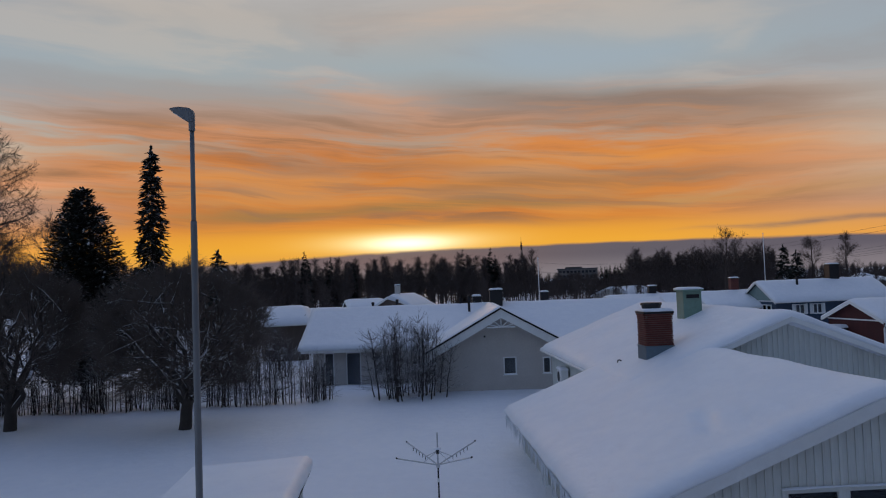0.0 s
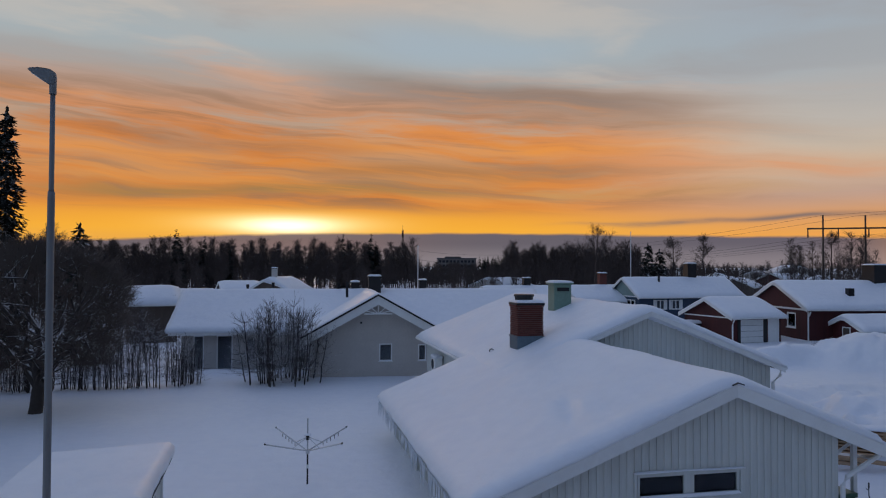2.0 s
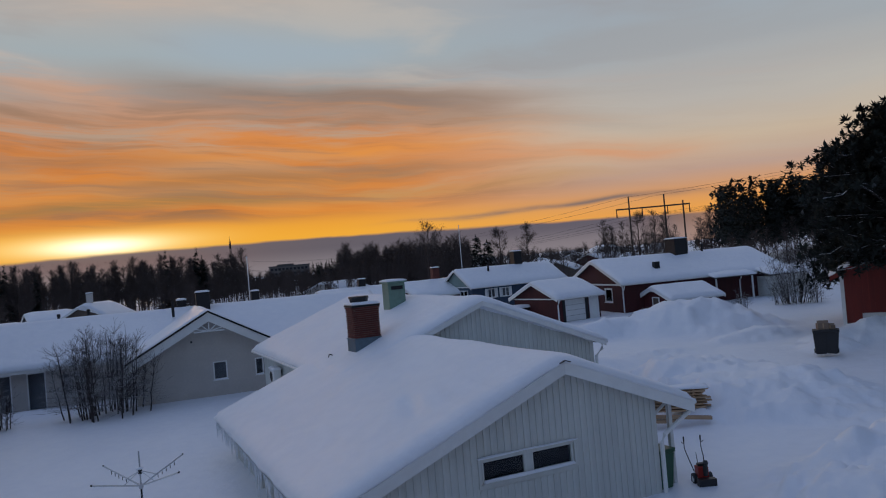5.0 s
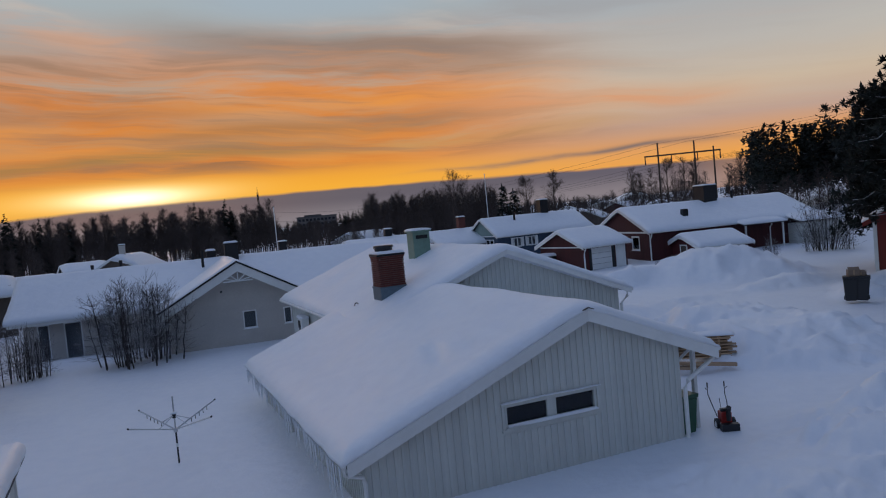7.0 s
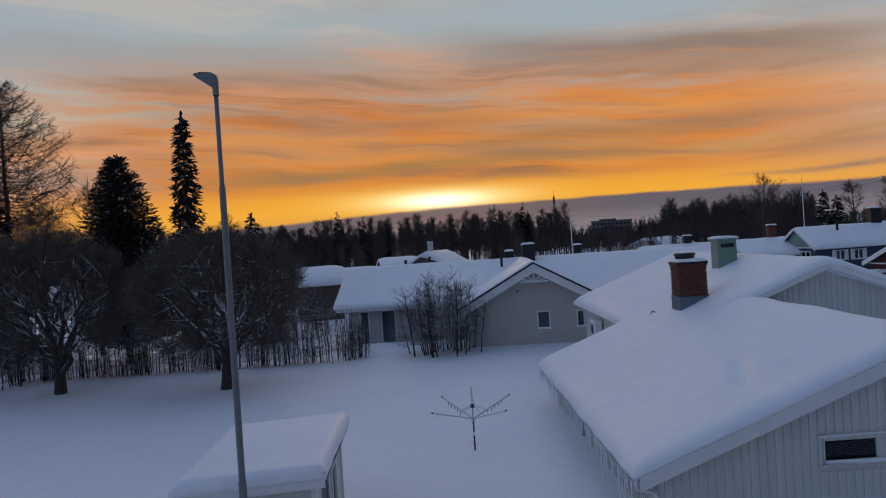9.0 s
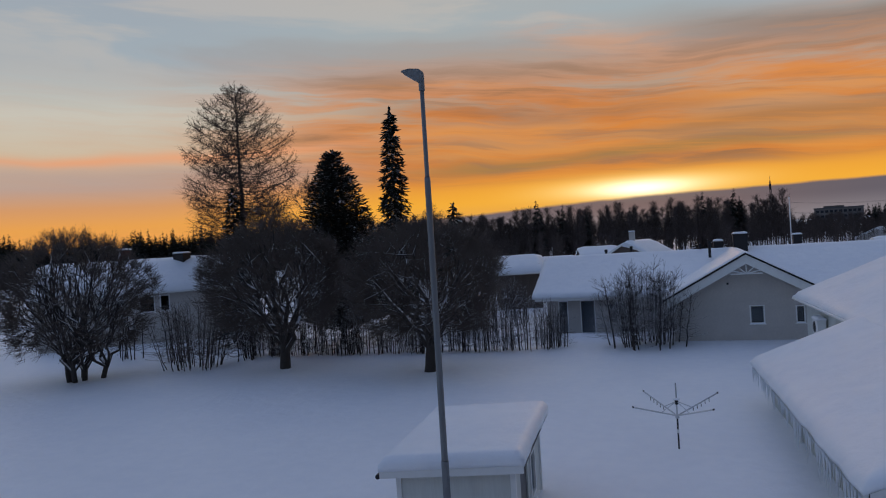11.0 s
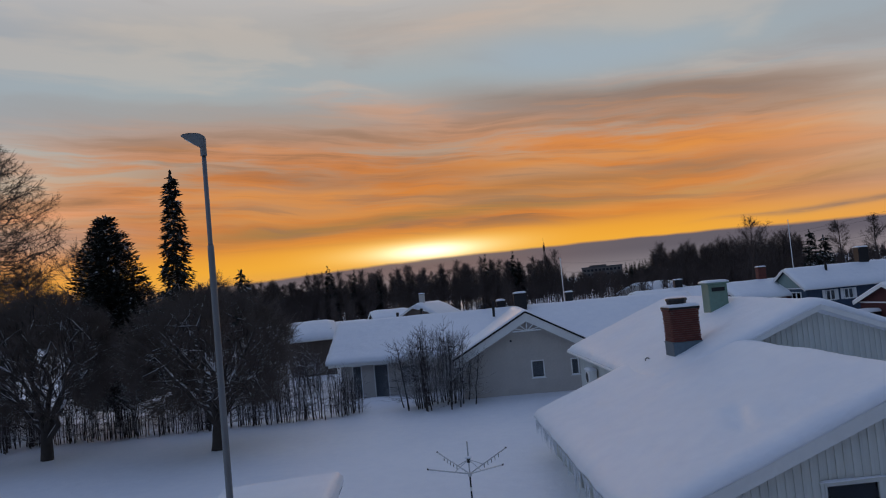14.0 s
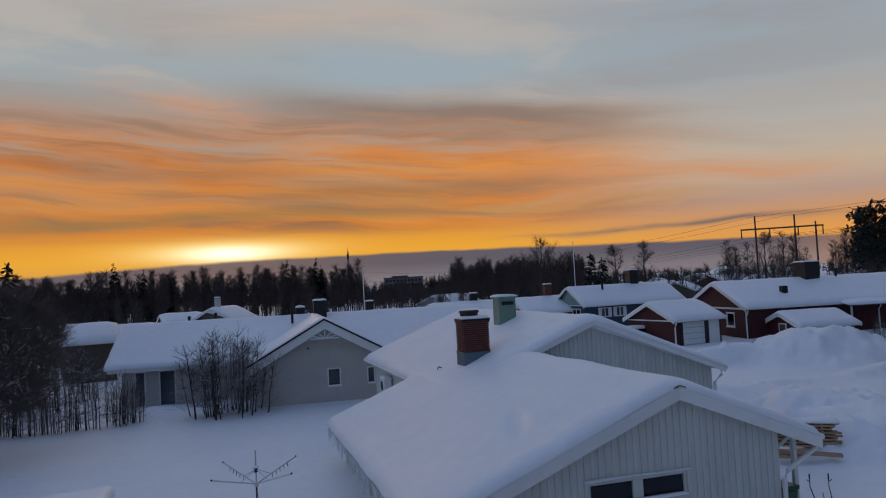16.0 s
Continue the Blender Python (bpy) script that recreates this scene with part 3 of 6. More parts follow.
def wing():
    win = (-4.80, -2.46, 1.20, 1.68)
    h = gable_house("house_wing", GM, "white board-and-batten house wing under thick snow", -8.0, 0.0, RS, RZ, SL, 0.0, 12.3, WHITE_WOOD, TRIM_WHITE,
                    ol=0.45, orr=0.95, og=0.28, thick=0.25, deck=0.09, holes=[win], step=0.14, snow_edge=0.6, rough=0.03, seed=2.0, fascia=0.27, rim=0.3, lip=0.12, sag=0.0,
                    dents=WING_DENTS)
    top = lambda x: RZ - SL * abs(x - RS)
    fw = h.children[0]
    board_and_batten(fw, -8.0, 0.0, -0.4, top, 0.0, [win])
    swap = Matrix(((0, 1, 0, -8.0), (1, 0, 0, 0), (0, 0, 1, 0), (0, 0, 0, 1)))
    lw = [c for c in h.children if c.name.startswith("left_wall")][0]
    board_and_batten(lw, 0.05, 12.2, -0.4, lambda y: top(-8.0), 0.0, [], 0.168, "batten", swap)
    # the long low window in the gable, two panes
    w = window(h, *win, 0.02, bars=2, rim=0.045, mat=WHITE_WOOD, blind=False, mull=0.12)
    for z0, z1 in ((1.685, 1.73), (1.10, 1.155)):
        part("casing", boxed(-4.90, -2.36, -0.05, -0.002, z0, z1), WHITE_WOOD, w)
    for x in (-4.89, -2.435):
        part("casing", boxed(x, x + 0.065, -0.042, -0.002, 1.158, 1.682), WHITE_WOOD, w)
    part("snow", snow_sheet(-4.9, -2.35, -0.09, -0.004, lambda x, y: 1.732, 0.03, 0.08, 0.05, 0.014, 4.0), SNOW, w)
    # dark sheet close behind the panes, painted as the shade indoors
    part("dark_room", boxed(-5.2, -2.1, 0.2, 0.25, 0.6, 2.2), ROOM_SHADE, h)
    # downpipes at both front corners
    z = top(-8.45)
    part("downpipe", tubed([(-8.5, -0.2, z), (-8.48, -0.18, z - 0.14), (-8.1, -0.06, z - 0.30), (-8.06, -0.06, z - 0.45), (-8.06, -0.06, -0.3)], 0.045), TRIM_WHITE, h)
    z = top(0.95)
    part("downpipe", tubed([(1.0, -0.1, z), (0.96, -0.1, z - 0.18), (0.16, -0.07, z - 0.62), (0.06, -0.06, z - 0.80), (0.06, -0.06, -0.3)], 0.055), TRIM_WHITE, h)
    part("downpipe", tubed([(-8.08, 7.4, top(-8.3)), (-8.08, 7.4, -0.3)], 0.05), TRIM_WHITE, h)
    # open posts and braces under the wide eave
    for y in (0.35, 2.6, 4.9, 7.2):
        part("eave_post", boxed(0.70, 0.80, y, y + 0.1, -0.4, top(0.8) - 0.01), TRIM_WHITE, h)
        part("eave_brace", tubed([(0.06, y + 0.05, top(0.0) - 0.75), (0.72, y + 0.05, top(0.72) - 0.06)], 0.045, sides=4), TRIM_WHITE, h)
        part("rafter", tubed([(0.0, y + 0.05, top(0) - 0.06), (0.92, y + 0.05, top(0.92) - 0.06)], 0.05, sides=4), TRIM_WHITE, h)
    # icicles along the low eave
    rnd = random.Random(5)
    verts, faces = [], []
    y = -0.2
    while y < 12.3:
        n = rnd.choice((0.06, 0.12, 0.2, 0.3, 0.5, 0.75)) * (1.1 if y < 6 else 0.7)
        r = 0.012 + 0.016 * n
        b = len(verts)
        z0 = top(-8.45) + 0.0
        x = -8.57 + rnd.uniform(-0.03, 0.03)
        for ring, (rr, zz) in enumerate(((r, z0), (r * 0.6, z0 - n * 0.5))):
            for j in range(5):
                verts.append((x + rr * math.cos(j * 1.2566), y + rr * math.sin(j * 1.2566), zz))
        verts.append((x + rnd.uniform(-0.01, 0.01), y, z0 - n))
        for j in range(5):
            faces.append((b + j, b + (j + 1) % 5, b + 5 + (j + 1) % 5, b + 5 + j))
            faces.append((b + 5 + j, b + 5 + (j + 1) % 5, b + 10))
        y += rnd.uniform(0.03, 0.10)
    tagged(part("ice_fringe", mesh("ice_fringe", verts, faces), ICE, h, "row of clear hanging icicles"), kind="stuff")
    # ring of a roof hook sticking out of the snow
    pts = [(-4.75 + 0.07 * math.cos(a), 11.0, 3.0 + 0.07 * math.sin(a) + 0.02) for a in np.linspace(-0.6, 3.7, 12)]
    part("roof_hook", tubed(pts, 0.02, sides=6), DARK_METAL, h)
    # ridge cap showing at the gable peak
    part("ridge_cap", prism(bmesh.new(), [(RS - 0.14, RZ + 0.07), (RS, RZ + 0.115), (RS + 0.14, RZ + 0.07), (RS + 0.14, RZ + 0.09), (RS, RZ + 0.14), (RS - 0.14, RZ + 0.09)], -0.36, -0.32), DARK_METAL, h)
    return h


wing()

MS, MZ = -0.27, 4.46


def main_house():
    h = gable_house("main_house", GM, "white wooden house under deep rounded snow", -5.0, 4.3, MS, MZ, SL, 8.2, 21.4, WHITE_WOOD, TRIM_WHITE,
                    ol=0.42, orr=0.35, og=0.3, thick=0.26, deck=0.09, step=0.2, snow_edge=0.7, rough=0.04, seed=7.0, fascia=0.16, rim=0.35,
                    left_holes=[(14.2, 15.2, 0.7, 1.7)])
    top = lambda x: MZ - SL * abs(x - MS)
    board_and_batten(h.children[0], -2.2, 4.3, 1.6, top, 8.2, [])
    z = top(4.65)
    part("downpipe", tubed([(4.7, 8.2, z), (4.7, 8.2, z - 0.2), (4.36, 8.14, z - 0.42), (4.36, 8.14, -0.3)], 0.055), TRIM_WHITE, h)
    w = window(h, 14.2, 15.2, 0.7, 1.7, 0.0, blind=True, snow=False)
    w.matrix_basis = Matrix(((0, 1, 0, -5.0), (1, 0, 0, 0), (0, 0, 1, 0), (0, 0, 0, 1)))
    return h


main_house()


def brick_chimney():
    c = thing("brick_chimney", GM @ pose(-3.80, 10.0, 0), "red brick chimney with blue-grey flashing and a black cowl", "chimney")
    x, y = 0.44, 0.40
    part("core", boxed(-x + 0.02, x - 0.02, -y + 0.02, y - 0.02, 2.4, 4.70), MORTAR, c)
    part("flashing", boxed(-x - 0.03, x + 0.03, -y - 0.03, y + 0.03, 2.4, 3.62, bevel=0.012), BLUE_LEAD, c)
    part("flashing_edge", boxed(-x - 0.05, x + 0.05, -y - 0.05, y + 0.05, 3.60, 3.65, bevel=0.01), BLUE_LEAD, c)
    me = bpy.data.meshes.new("brick")
    bm = boxed(-0.12, 0.12, -0.03, 0.03, -0.028, 0.028, bevel=0.004)
    bm.to_mesh(me)
    bm.free()
    me.materials.append(BRICK)
    rnd = random.Random(3)
    z, row = 3.69, 0
    while z < 4.68:
        grow = 0.03 if z > 4.54 else 0.0
        for side in range(4):
            half, deep = ((x, y), (y, x))[side % 2]
            n = 4 if side % 2 == 0 else 3
            pitch = 2 * half / n
            for i in range(n):
                a = -half + pitch * (i + 0.5) + (pitch * 0.25 if row % 2 else -pitch * 0.25) * (1 if n > 1 else 0)
                a = max(-half + 0.10, min(half - 0.10, a))
                m = Matrix.Rotation(side * math.pi / 2, 4, "Z") @ pose(a, -deep - grow + 0.01 + rnd.uniform(-0.006, 0.006), z, 0, 0, rnd.uniform(-0.8, 0.8))
                part("brick", me, BRICK, c, m=m @ Matrix.Diagonal((pitch / 0.252, 1, 1, 1)))
        z += 0.069
        row += 1
    part("cap", boxed(-x - 0.06, x + 0.06, -y - 0.06, y + 0.06, 4.69, 4.76, bevel=0.015), DARK_METAL, c)
    part("snow", snow_sheet(-x - 0.05, x + 0.05, -y - 0.05, y + 0.05, lambda a, b: 4.762, 0.10, 0.08, 0.15, 0.02, 3.0), SNOW, c)
    part("cowl", tube(tubed([(-0.08, 0.05, 4.77), (-0.08, 0.05, 4.97)], 0.30, 0.32, 12), [(-0.08, 0.05, 4.97), (-0.08, 0.05, 5.04)], 0.36, 0.34, 12), BLACK_PLASTIC, c)


def roof_vent():
    c = thing("roof_vent", GM @ pose(-1.33, 13.27, 0), "green sheet metal ventilation hood capped with snow", "vent")
    part("body", boxed(-0.35, 0.35, -0.35, 0.35, 3.5, 5.3, bevel=0.02), GREEN_METAL, c)
    part("opening", boxed(-0.24, 0.24, -0.395, -0.373, 5.04, 5.18), DARK_METAL, c)
    part("hood", boxed(-0.42, 0.42, -0.42, 0.42, 5.303, 5.36, bevel=0.02), GREEN_METAL, c)
    part("snow", snow_sheet(-0.42, 0.42, -0.42, 0.42, lambda a, b: 5.362, 0.09, 0.09, 0.2, 0.02, 8.0), SNOW, c)
    part("stay", tubed([(0.38, -0.1, 4.5), (0.62, -0.1, 4.2)], 0.02, sides=6), GREEN_METAL, c)


brick_chimney()
roof_vent()


# ---- white house across the garden ----
def white_house():
    o = pose(0, 40.7, 0)
    h = thing("bungalow", o, "long pale grey rendered bungalow, snow on roof", "house")
    gx, gz, g_sl = 2.92, 4.28, 0.555
    topg = lambda x: gz - g_sl * abs(x - gx)
    hole1, hole2 = (3.03, 3.75, 0.80, 1.76), (5.17, 5.62, 0.80, 1.70)
    part("front_wall", wall_mesh(-0.7, 6.4, -0.6, topg, 0, 0.2, [hole1, hole2], (gx,)), GREY_PLASTER, h)
    for x in (-0.7, 6.2):
        part("side_wall", boxed(x, x + 0.2, 0.203, 4.2, -0.6, topg(-0.7) - 0.02), GREY_PLASTER, h)
    for hl in (hole1, hole2):
        window(h, *hl, 0.06, 1, 0.07)
    bm = bmesh.new()
    for a, b in ((gx - 4.1, gx), (gx, gx + 4.1)):
        prism(bm, [(a, topg(a)), (b, topg(b)), (b, topg(b) + 0.12), (a, topg(a) + 0.12)], -0.75, 8.0)
    part("gable_roof", bm, TARMAC_ROOF, h)
    for a, b in ((gx - 4.1, gx), (gx, gx + 4.1)):
        part("bargeboard", prism(bmesh.new(), [(a, topg(a) - 0.36), (b, topg(b) - 0.36), (b, topg(b) + 0.10), (a, topg(a) + 0.10)], -0.80, -0.755), TRIM_WHITE, h)
        part("verge_tile", prism(bmesh.new(), [(a, topg(a) + 0.10), (b, topg(b) + 0.10), (b, topg(b) + 0.20), (a, topg(a) + 0.20)], -0.84, -0.70), DARK_METAL, h)
        part("soffit", prism(bmesh.new(), [(a, topg(a) - 0.05), (b, topg(b) - 0.05), (b, topg(b) - 0.01), (a, topg(a) - 0.01)], -0.75, -0.003), TRIM_WHITE, h)
    part("gable_snow", snow_sheet(gx - 4.15, gx + 4.15, -0.70, 8.6, lambda x, y: topg(x) + 0.125, 0.17, 0.25, 0.3, 0.02, 31.0), SNOW, h)
    # fan ornament in the gable
    bm = bmesh.new()
    for i in range(5):
        x = gx - 0.7 + 0.35 * i
        tube(bm, [(gx, -0.78, 3.42), (x, -0.78, 3.42 + 0.45 - 0.9 * abs(x - gx) * 0.45)], 0.03, sides=5)
    tube(bm, [(gx - 0.75, -0.78, 3.42), (gx + 0.75, -0.78, 3.42)], 0.035, sides=5)
    part("gable_ornament", bm, TRIM_WHITE, h)
    part("vent", boxed(2.0, 2.1, -0.03, -0.002, 2.85, 2.95), DARK_METAL, h)
    # long body with its ridge across
    ry, rz, r_sl = 8.3, 4.16, 0.41
    topr = lambda y: rz - r_sl * abs(y - ry)
    holes = [(-6.05, -5.15, -0.1, 1.95), (-7.35, -6.75, -0.1, 1.95), (-4.4, -3.3, 0.5, 1.75)]
    part("long_wall", wall_mesh(-8.0, 13.5, -0.6, lambda x: 2.28, 3.9, 4.1, holes), GREY_PLASTER, h)
    part("rear_wall", boxed(-8.0, 13.5, 12.5, 12.7, -0.6, 2.3), GREY_PLASTER, h)
    for x in (-8.0, 13.3):
        bm = bmesh.new()
        prism(bm, [(4.1, -0.6), (12.5, -0.6), (12.5, topr(12.5)), (ry, rz), (4.1, topr(4.1))], 0, 0.2)
        bmesh.ops.transform(bm, verts=bm.verts, matrix=Matrix(((0, 1, 0, x), (1, 0, 0, 0), (0, 0, 1, 0), (0, 0, 0, 1))))
        part("end_wall", bm, GREY_PLASTER, h)
    # the pale sheets behind these doors stand in for reflections on the glass
    for hl in holes[:2]:
        window(h, *hl, 3.95, 1, 0.07, blind=True, snow=False, name="glass_door")
    window(h, *holes[2], 3.95, 2, 0.07)
    # dark sheet in place of the unlit interior
    part("dark_room", boxed(-7.7, 6.0, 7.0, 7.1, -0.5, 2.3), ROOM_SHADE, h)
    bm = bmesh.new()
    for a, b in ((3.2, ry), (ry, 13.4)):
        prism(bm, [(a, topr(a)), (b, topr(b)), (b, topr(b) + 0.14), (a, topr(a) + 0.14)], -8.6, 14.1)
    bmesh.ops.transform(bm, verts=bm.verts, matrix=Matrix(((0, 1, 0, 0), (1, 0, 0, 0), (0, 0, 1, 0), (0, 0, 0, 1))))
    part("roof", bm, TARMAC_ROOF, h)
    part("eave_board", boxed(-8.6, -1.2, 3.12, 3.19, topr(3.2) - 0.06, topr(3.2) + 0.14), TRIM_WHITE, h)
    part("roof_snow", snow_sheet(-8.75, 14.2, 3.05, 13.5, lambda x, y: topr(y) + 0.145, 0.22, 0.3, 0.22, 0.02, 17.0, 0.0, 0.75), SNOW, h, "smooth snow cover")
    return h


white_house()


def roof_stack(x, y, z0, z1, w, mat, label, cap=True, name="roof_chimney"):
    c = thing(name, pose(x, y, 0), label, "chimney")
    part("shaft", boxed(-w / 2, w / 2, -w / 2, w / 2, z0, z1, bevel=0.02), mat, c)
    if cap:
        part("cap", boxed(-w / 2 - 0.05, w / 2 + 0.05, -w / 2 - 0.05, w / 2 + 0.05, z1, z1 + 0.06, bevel=0.015), DARK_METAL, c)
        part("snow", snow_sheet(-w / 2 - 0.04, w / 2 + 0.04, -w / 2 - 0.04, w / 2 + 0.04, lambda a, b: z1 + 0.062, 0.13, 0.1, 0.2, 0.02, x), SNOW, c)
    return c


def roof_pipe(x, y, z0, z1, r, label="dark metal flue pipe on a snowy roof"):
    c = thing("flue_pipe", pose(x, y, 0), label, "chimney", "flue pipes")
    part("pipe", tubed([(0, 0, z0), (0, 0, z1)], r, sides=10), DARK_METAL, c)
    part("cowl", tubed([(0, 0, z1), (0, 0, z1 + 0.05), (0, 0, z1 + 0.14)], r * 1.35, r * 1.1, 10), DARK_METAL, c)


roof_stack(3.3, 48.6, 4.0, 5.25, 0.8, DARK_METAL, "dark sheet-clad chimney with a snow cap")
roof_stack(2.1, 49.6, 4.0, 4.85, 0.55, DARK_METAL, "low dark chimney with a snow cap")
for px_, py_, top_ in ((1.5, 47.5, 4.95), (1.0, 49.0, 4.8), (-3.2, 49.5, 4.85), (-4.9, 50.5, 4.7)):
    roof_pipe(px_, py_, 4.0, top_ - 0.1, 0.085)


# ---- red houses over the road ----
def ridge_house(name, label, ax, ay, bx, by, width, eave, peak, walls, trim, gable=None, thick=0.28, seed=0.0, over=0.4, holes=(), right_holes=(), left_holes=(), step=0.45, category="house"):
    """A house whose front gable's middle stands at a and whose ridge runs to b."""
    d = math.hypot(bx - ax, by - ay)
    turn = math.degrees(math.atan2(by - ay, bx - ax)) - 90
    half = width / 2
    slope = (peak - eave) / half
    return gable_house(name, pose(ax, ay, 0, 0, 0, turn), label, -half, half, 0.0, peak, slope, 0.0, d, walls, trim, over, over, 0.35, -0.6, thick, 0.12,
                       holes=holes, right_holes=right_holes, left_holes=left_holes, gable=gable, step=step, snow_edge=0.4, rough=0.03, seed=seed, category=category, fascia=0.22)


def side_window(h, x, a, b, z0, z1, bars=1, right=True, name="window", blind=True):
    """A window in a side wall of a house, between a and b along it."""
    w = window(h, a, b, z0, z1, 0.0, bars, 0.09, blind=blind, snow=False, name=name)
    w.matrix_basis = Matrix(((0, -1, 0, x), (1, 0, 0, 0), (0, 0, 1, 0), (0, 0, 0, 1))) if right else Matrix(((0, 1, 0, x), (1, 0, 0, 0), (0, 0, 1, 0), (0, 0, 0, 1)))
    return w


def red_house():
    h = ridge_house("red_house", "long red wooden house with white trim, snowy roof", 39.4, 59.9, 56.6, 58.4, 9.8, 2.62, 4.62, RED_WOOD, TRIM_WHITE, seed=41.0,
                    holes=[(1.6, 3.0, 0.9, 2.2)], right_holes=[(7.0, 8.2, 0.8, 2.0)])
    window(h, 1.6, 3.0, 0.9, 2.2, 0.03, 1, 0.14, blind=False)
    side_window(h, 4.9, 7.0, 8.2, 0.8, 2.0, 2)
    part("string_board", boxed(-4.9, 4.9, -0.05, -0.003, 2.45, 2.60), TRIM_WHITE, h)
    for x in (-4.92, 4.82):
        part("corner_board", boxed(x, x + 0.1, -0.04, -0.003, -0.5, 2.41), TRIM_WHITE, h)
    part("downpipe", tubed([(5.35, -0.1, 2.4), (5.2, -0.1, 2.1), (4.98, -0.08, 1.9), (4.98, -0.08, -0.3)], 0.06), TRIM_WHITE, h)
    part("downpipe", tubed([(5.35, 12.2, 2.4), (5.2, 12.2, 2.1), (4.98, 12.2, 1.9), (4.98, 12.2, -0.3)], 0.06), TRIM_WHITE, h)
    # sheet painted dark for the shade behind the gable window
    part("dark_room", boxed(1.0, 3.8, 1.6, 1.65, 0.4, 2.5), ROOM_SHADE, h)
    part("ridge_vent", boxed(2.9, 3.4, 4.4, 4.9, 3.2, 4.25, bevel=0.02), DARK_METAL, h)
    # pale extension at the end of the long side
    part("pale_extension", boxed(4.903, 6.6, 14.2, 18.6, -0.5, 2.05), WHITE_WOOD, h, "pale panelled extension")
    for y in (15.2, 16.2, 17.2):
        part("panel_joint", boxed(6.603, 6.63, y - 0.04, y + 0.04, -0.3, 2.05), TRIM_WHITE, h)
    part("extension_roof", prism(bmesh.new(), [(4.6, 2.66), (7.0, 2.14), (7.0, 2.24), (4.6, 2.76)], 13.9, 18.9), TARMAC_ROOF, h)
    part("extension_snow", snow_sheet(4.7, 7.1, 13.8, 19.0, lambda x, y: 2.765 - 0.217 * (x - 4.6), 0.25, 0.3, 0.3, 0.03, 4.5), SNOW, h)
    # lower porch roof stepping out in the middle
    part("porch_roof", prism(bmesh.new(), [(4.6, 2.66), (6.2, 2.30), (6.2, 2.40), (4.6, 2.76)], 8.6, 13.0), TARMAC_ROOF, h)
    part("porch_snow", snow_sheet(4.7, 6.3, 8.5, 13.1, lambda x, y: 2.77 - 0.225 * (x - 4.6), 0.22, 0.3, 0.3, 0.03, 14.5), SNOW, h)
    for y in (8.8, 12.7):
        part("porch_post", boxed(5.95, 6.07, y, y + 0.12, -0.4, 2.34), TRIM_WHITE, h)
    return h


red_house()
roof_stack(48.3, 58.9, 4.2, 6.15, 1.5, DARK_METAL, "large black sheet-clad chimney on the snowy roof")
roof_pipe(51.0, 58.4, 4.2, 5.4, 0.11)


def red_garage():
    # gable faces the garden, the door side faces the yard
    h = ridge_house("red_garage", "red wooden garage with a white door, snow on roof", 31.1, 56.75, 35.75, 57.57, 5.9, 2.05, 3.30, RED_WOOD, TRIM_WHITE, seed=51.0, over=0.35,
                    right_holes=[(0.75, 3.0, -0.4, 1.85)], category="garage")
    d = part("garage_door", boxed(2.88, 2.93, 0.75, 3.0, -0.4, 1.85), TRIM_WHITE, h)
    for i in range(1, 5):
        z = -0.4 + 2.25 * i / 5
        part("door_rib", boxed(2.931, 2.943, 0.77, 2.98, z - 0.012, z + 0.012), CONCRETE, d)
    for y in (0.45, 3.01):
        part("door_casing", boxed(2.953, 3.0, y, y + 0.28, -0.4, 1.95), BLACK_PLASTIC, h)
    part("white_panel", boxed(2.953, 3.0, 3.42, 4.5, -0.4, 1.95), TRIM_WHITE, h)
    part("string_board", boxed(-2.95, 2.95, -0.05, -0.003, 1.95, 2.05), TRIM_WHITE, h)
    part("downpipe", tubed([(3.3, -0.1, 1.95), (3.15, -0.1, 1.7), (3.03, -0.08, 1.5), (3.03, -0.08, -0.3)], 0.06), TRIM_WHITE, h)


red_garage()


def red_shed():
    h = ridge_house("red_shed", "small red shed with white door frame, snowy roof", 40.9, 53.1, 45.6, 52.8, 4.5, 1.15, 2.0, RED_WOOD, TRIM_WHITE, seed=61.0, over=0.45, thick=0.32, category="shed", step=0.25)
    d = part("door", boxed(-0.35, 0.45, -0.05, -0.004, -0.4, 1.2), BROWN_WOOD, h)
    for a in ((-0.45, -0.36, -0.4, 1.3), (0.46, 0.55, -0.4, 1.3), (-0.359, 0.459, 1.21, 1.3)):
        part("door_casing", boxed(a[0], a[1], -0.07, -0.003, a[2], a[3]), TRIM_WHITE, d)
    part("corner_board", boxed(2.16, 2.27, -0.04, -0.003, -0.4, 1.1), TRIM_WHITE, h)
    part("downpipe", tubed([(2.7, 0.0, 1.0), (2.5, 0.0, 0.8), (2.33, 0.0, 0.65), (2.33, 0.0, -0.3)], 0.05), TRIM_WHITE, h)


red_shed()


def blue_house():
    h = ridge_house("blue_house", "blue wooden house with a grey-green gable, snowy roof", 32.3, 76.6, 44.8, 78.4, 6.0, 2.9, 4.7, BLUE_WOOD, TRIM_WHITE, seed=71.0, gable=(GREEN_WOOD, 2.9),
                    right_holes=[(2.0, 3.0, 1.5, 2.5), (3.9, 4.9, 1.5, 2.5)])
    for a in (2.0, 3.9):
        side_window(h, 3.0, a, a + 1.0, 1.5, 2.5, 2)
        for b in (a - 0.34, a + 1.02):
            part("shutter", boxed(3.003, 3.04, b, b + 0.3, 1.48, 2.52), TRIM_WHITE, h)
    part("string_board", boxed(-3.0, 3.0, -0.06, -0.003, 2.79, 2.9), TRIM_WHITE, h)
    window(h, 0.6, 2.2, 1.6, 2.5, -0.06, 2, 0.09)


blue_house()
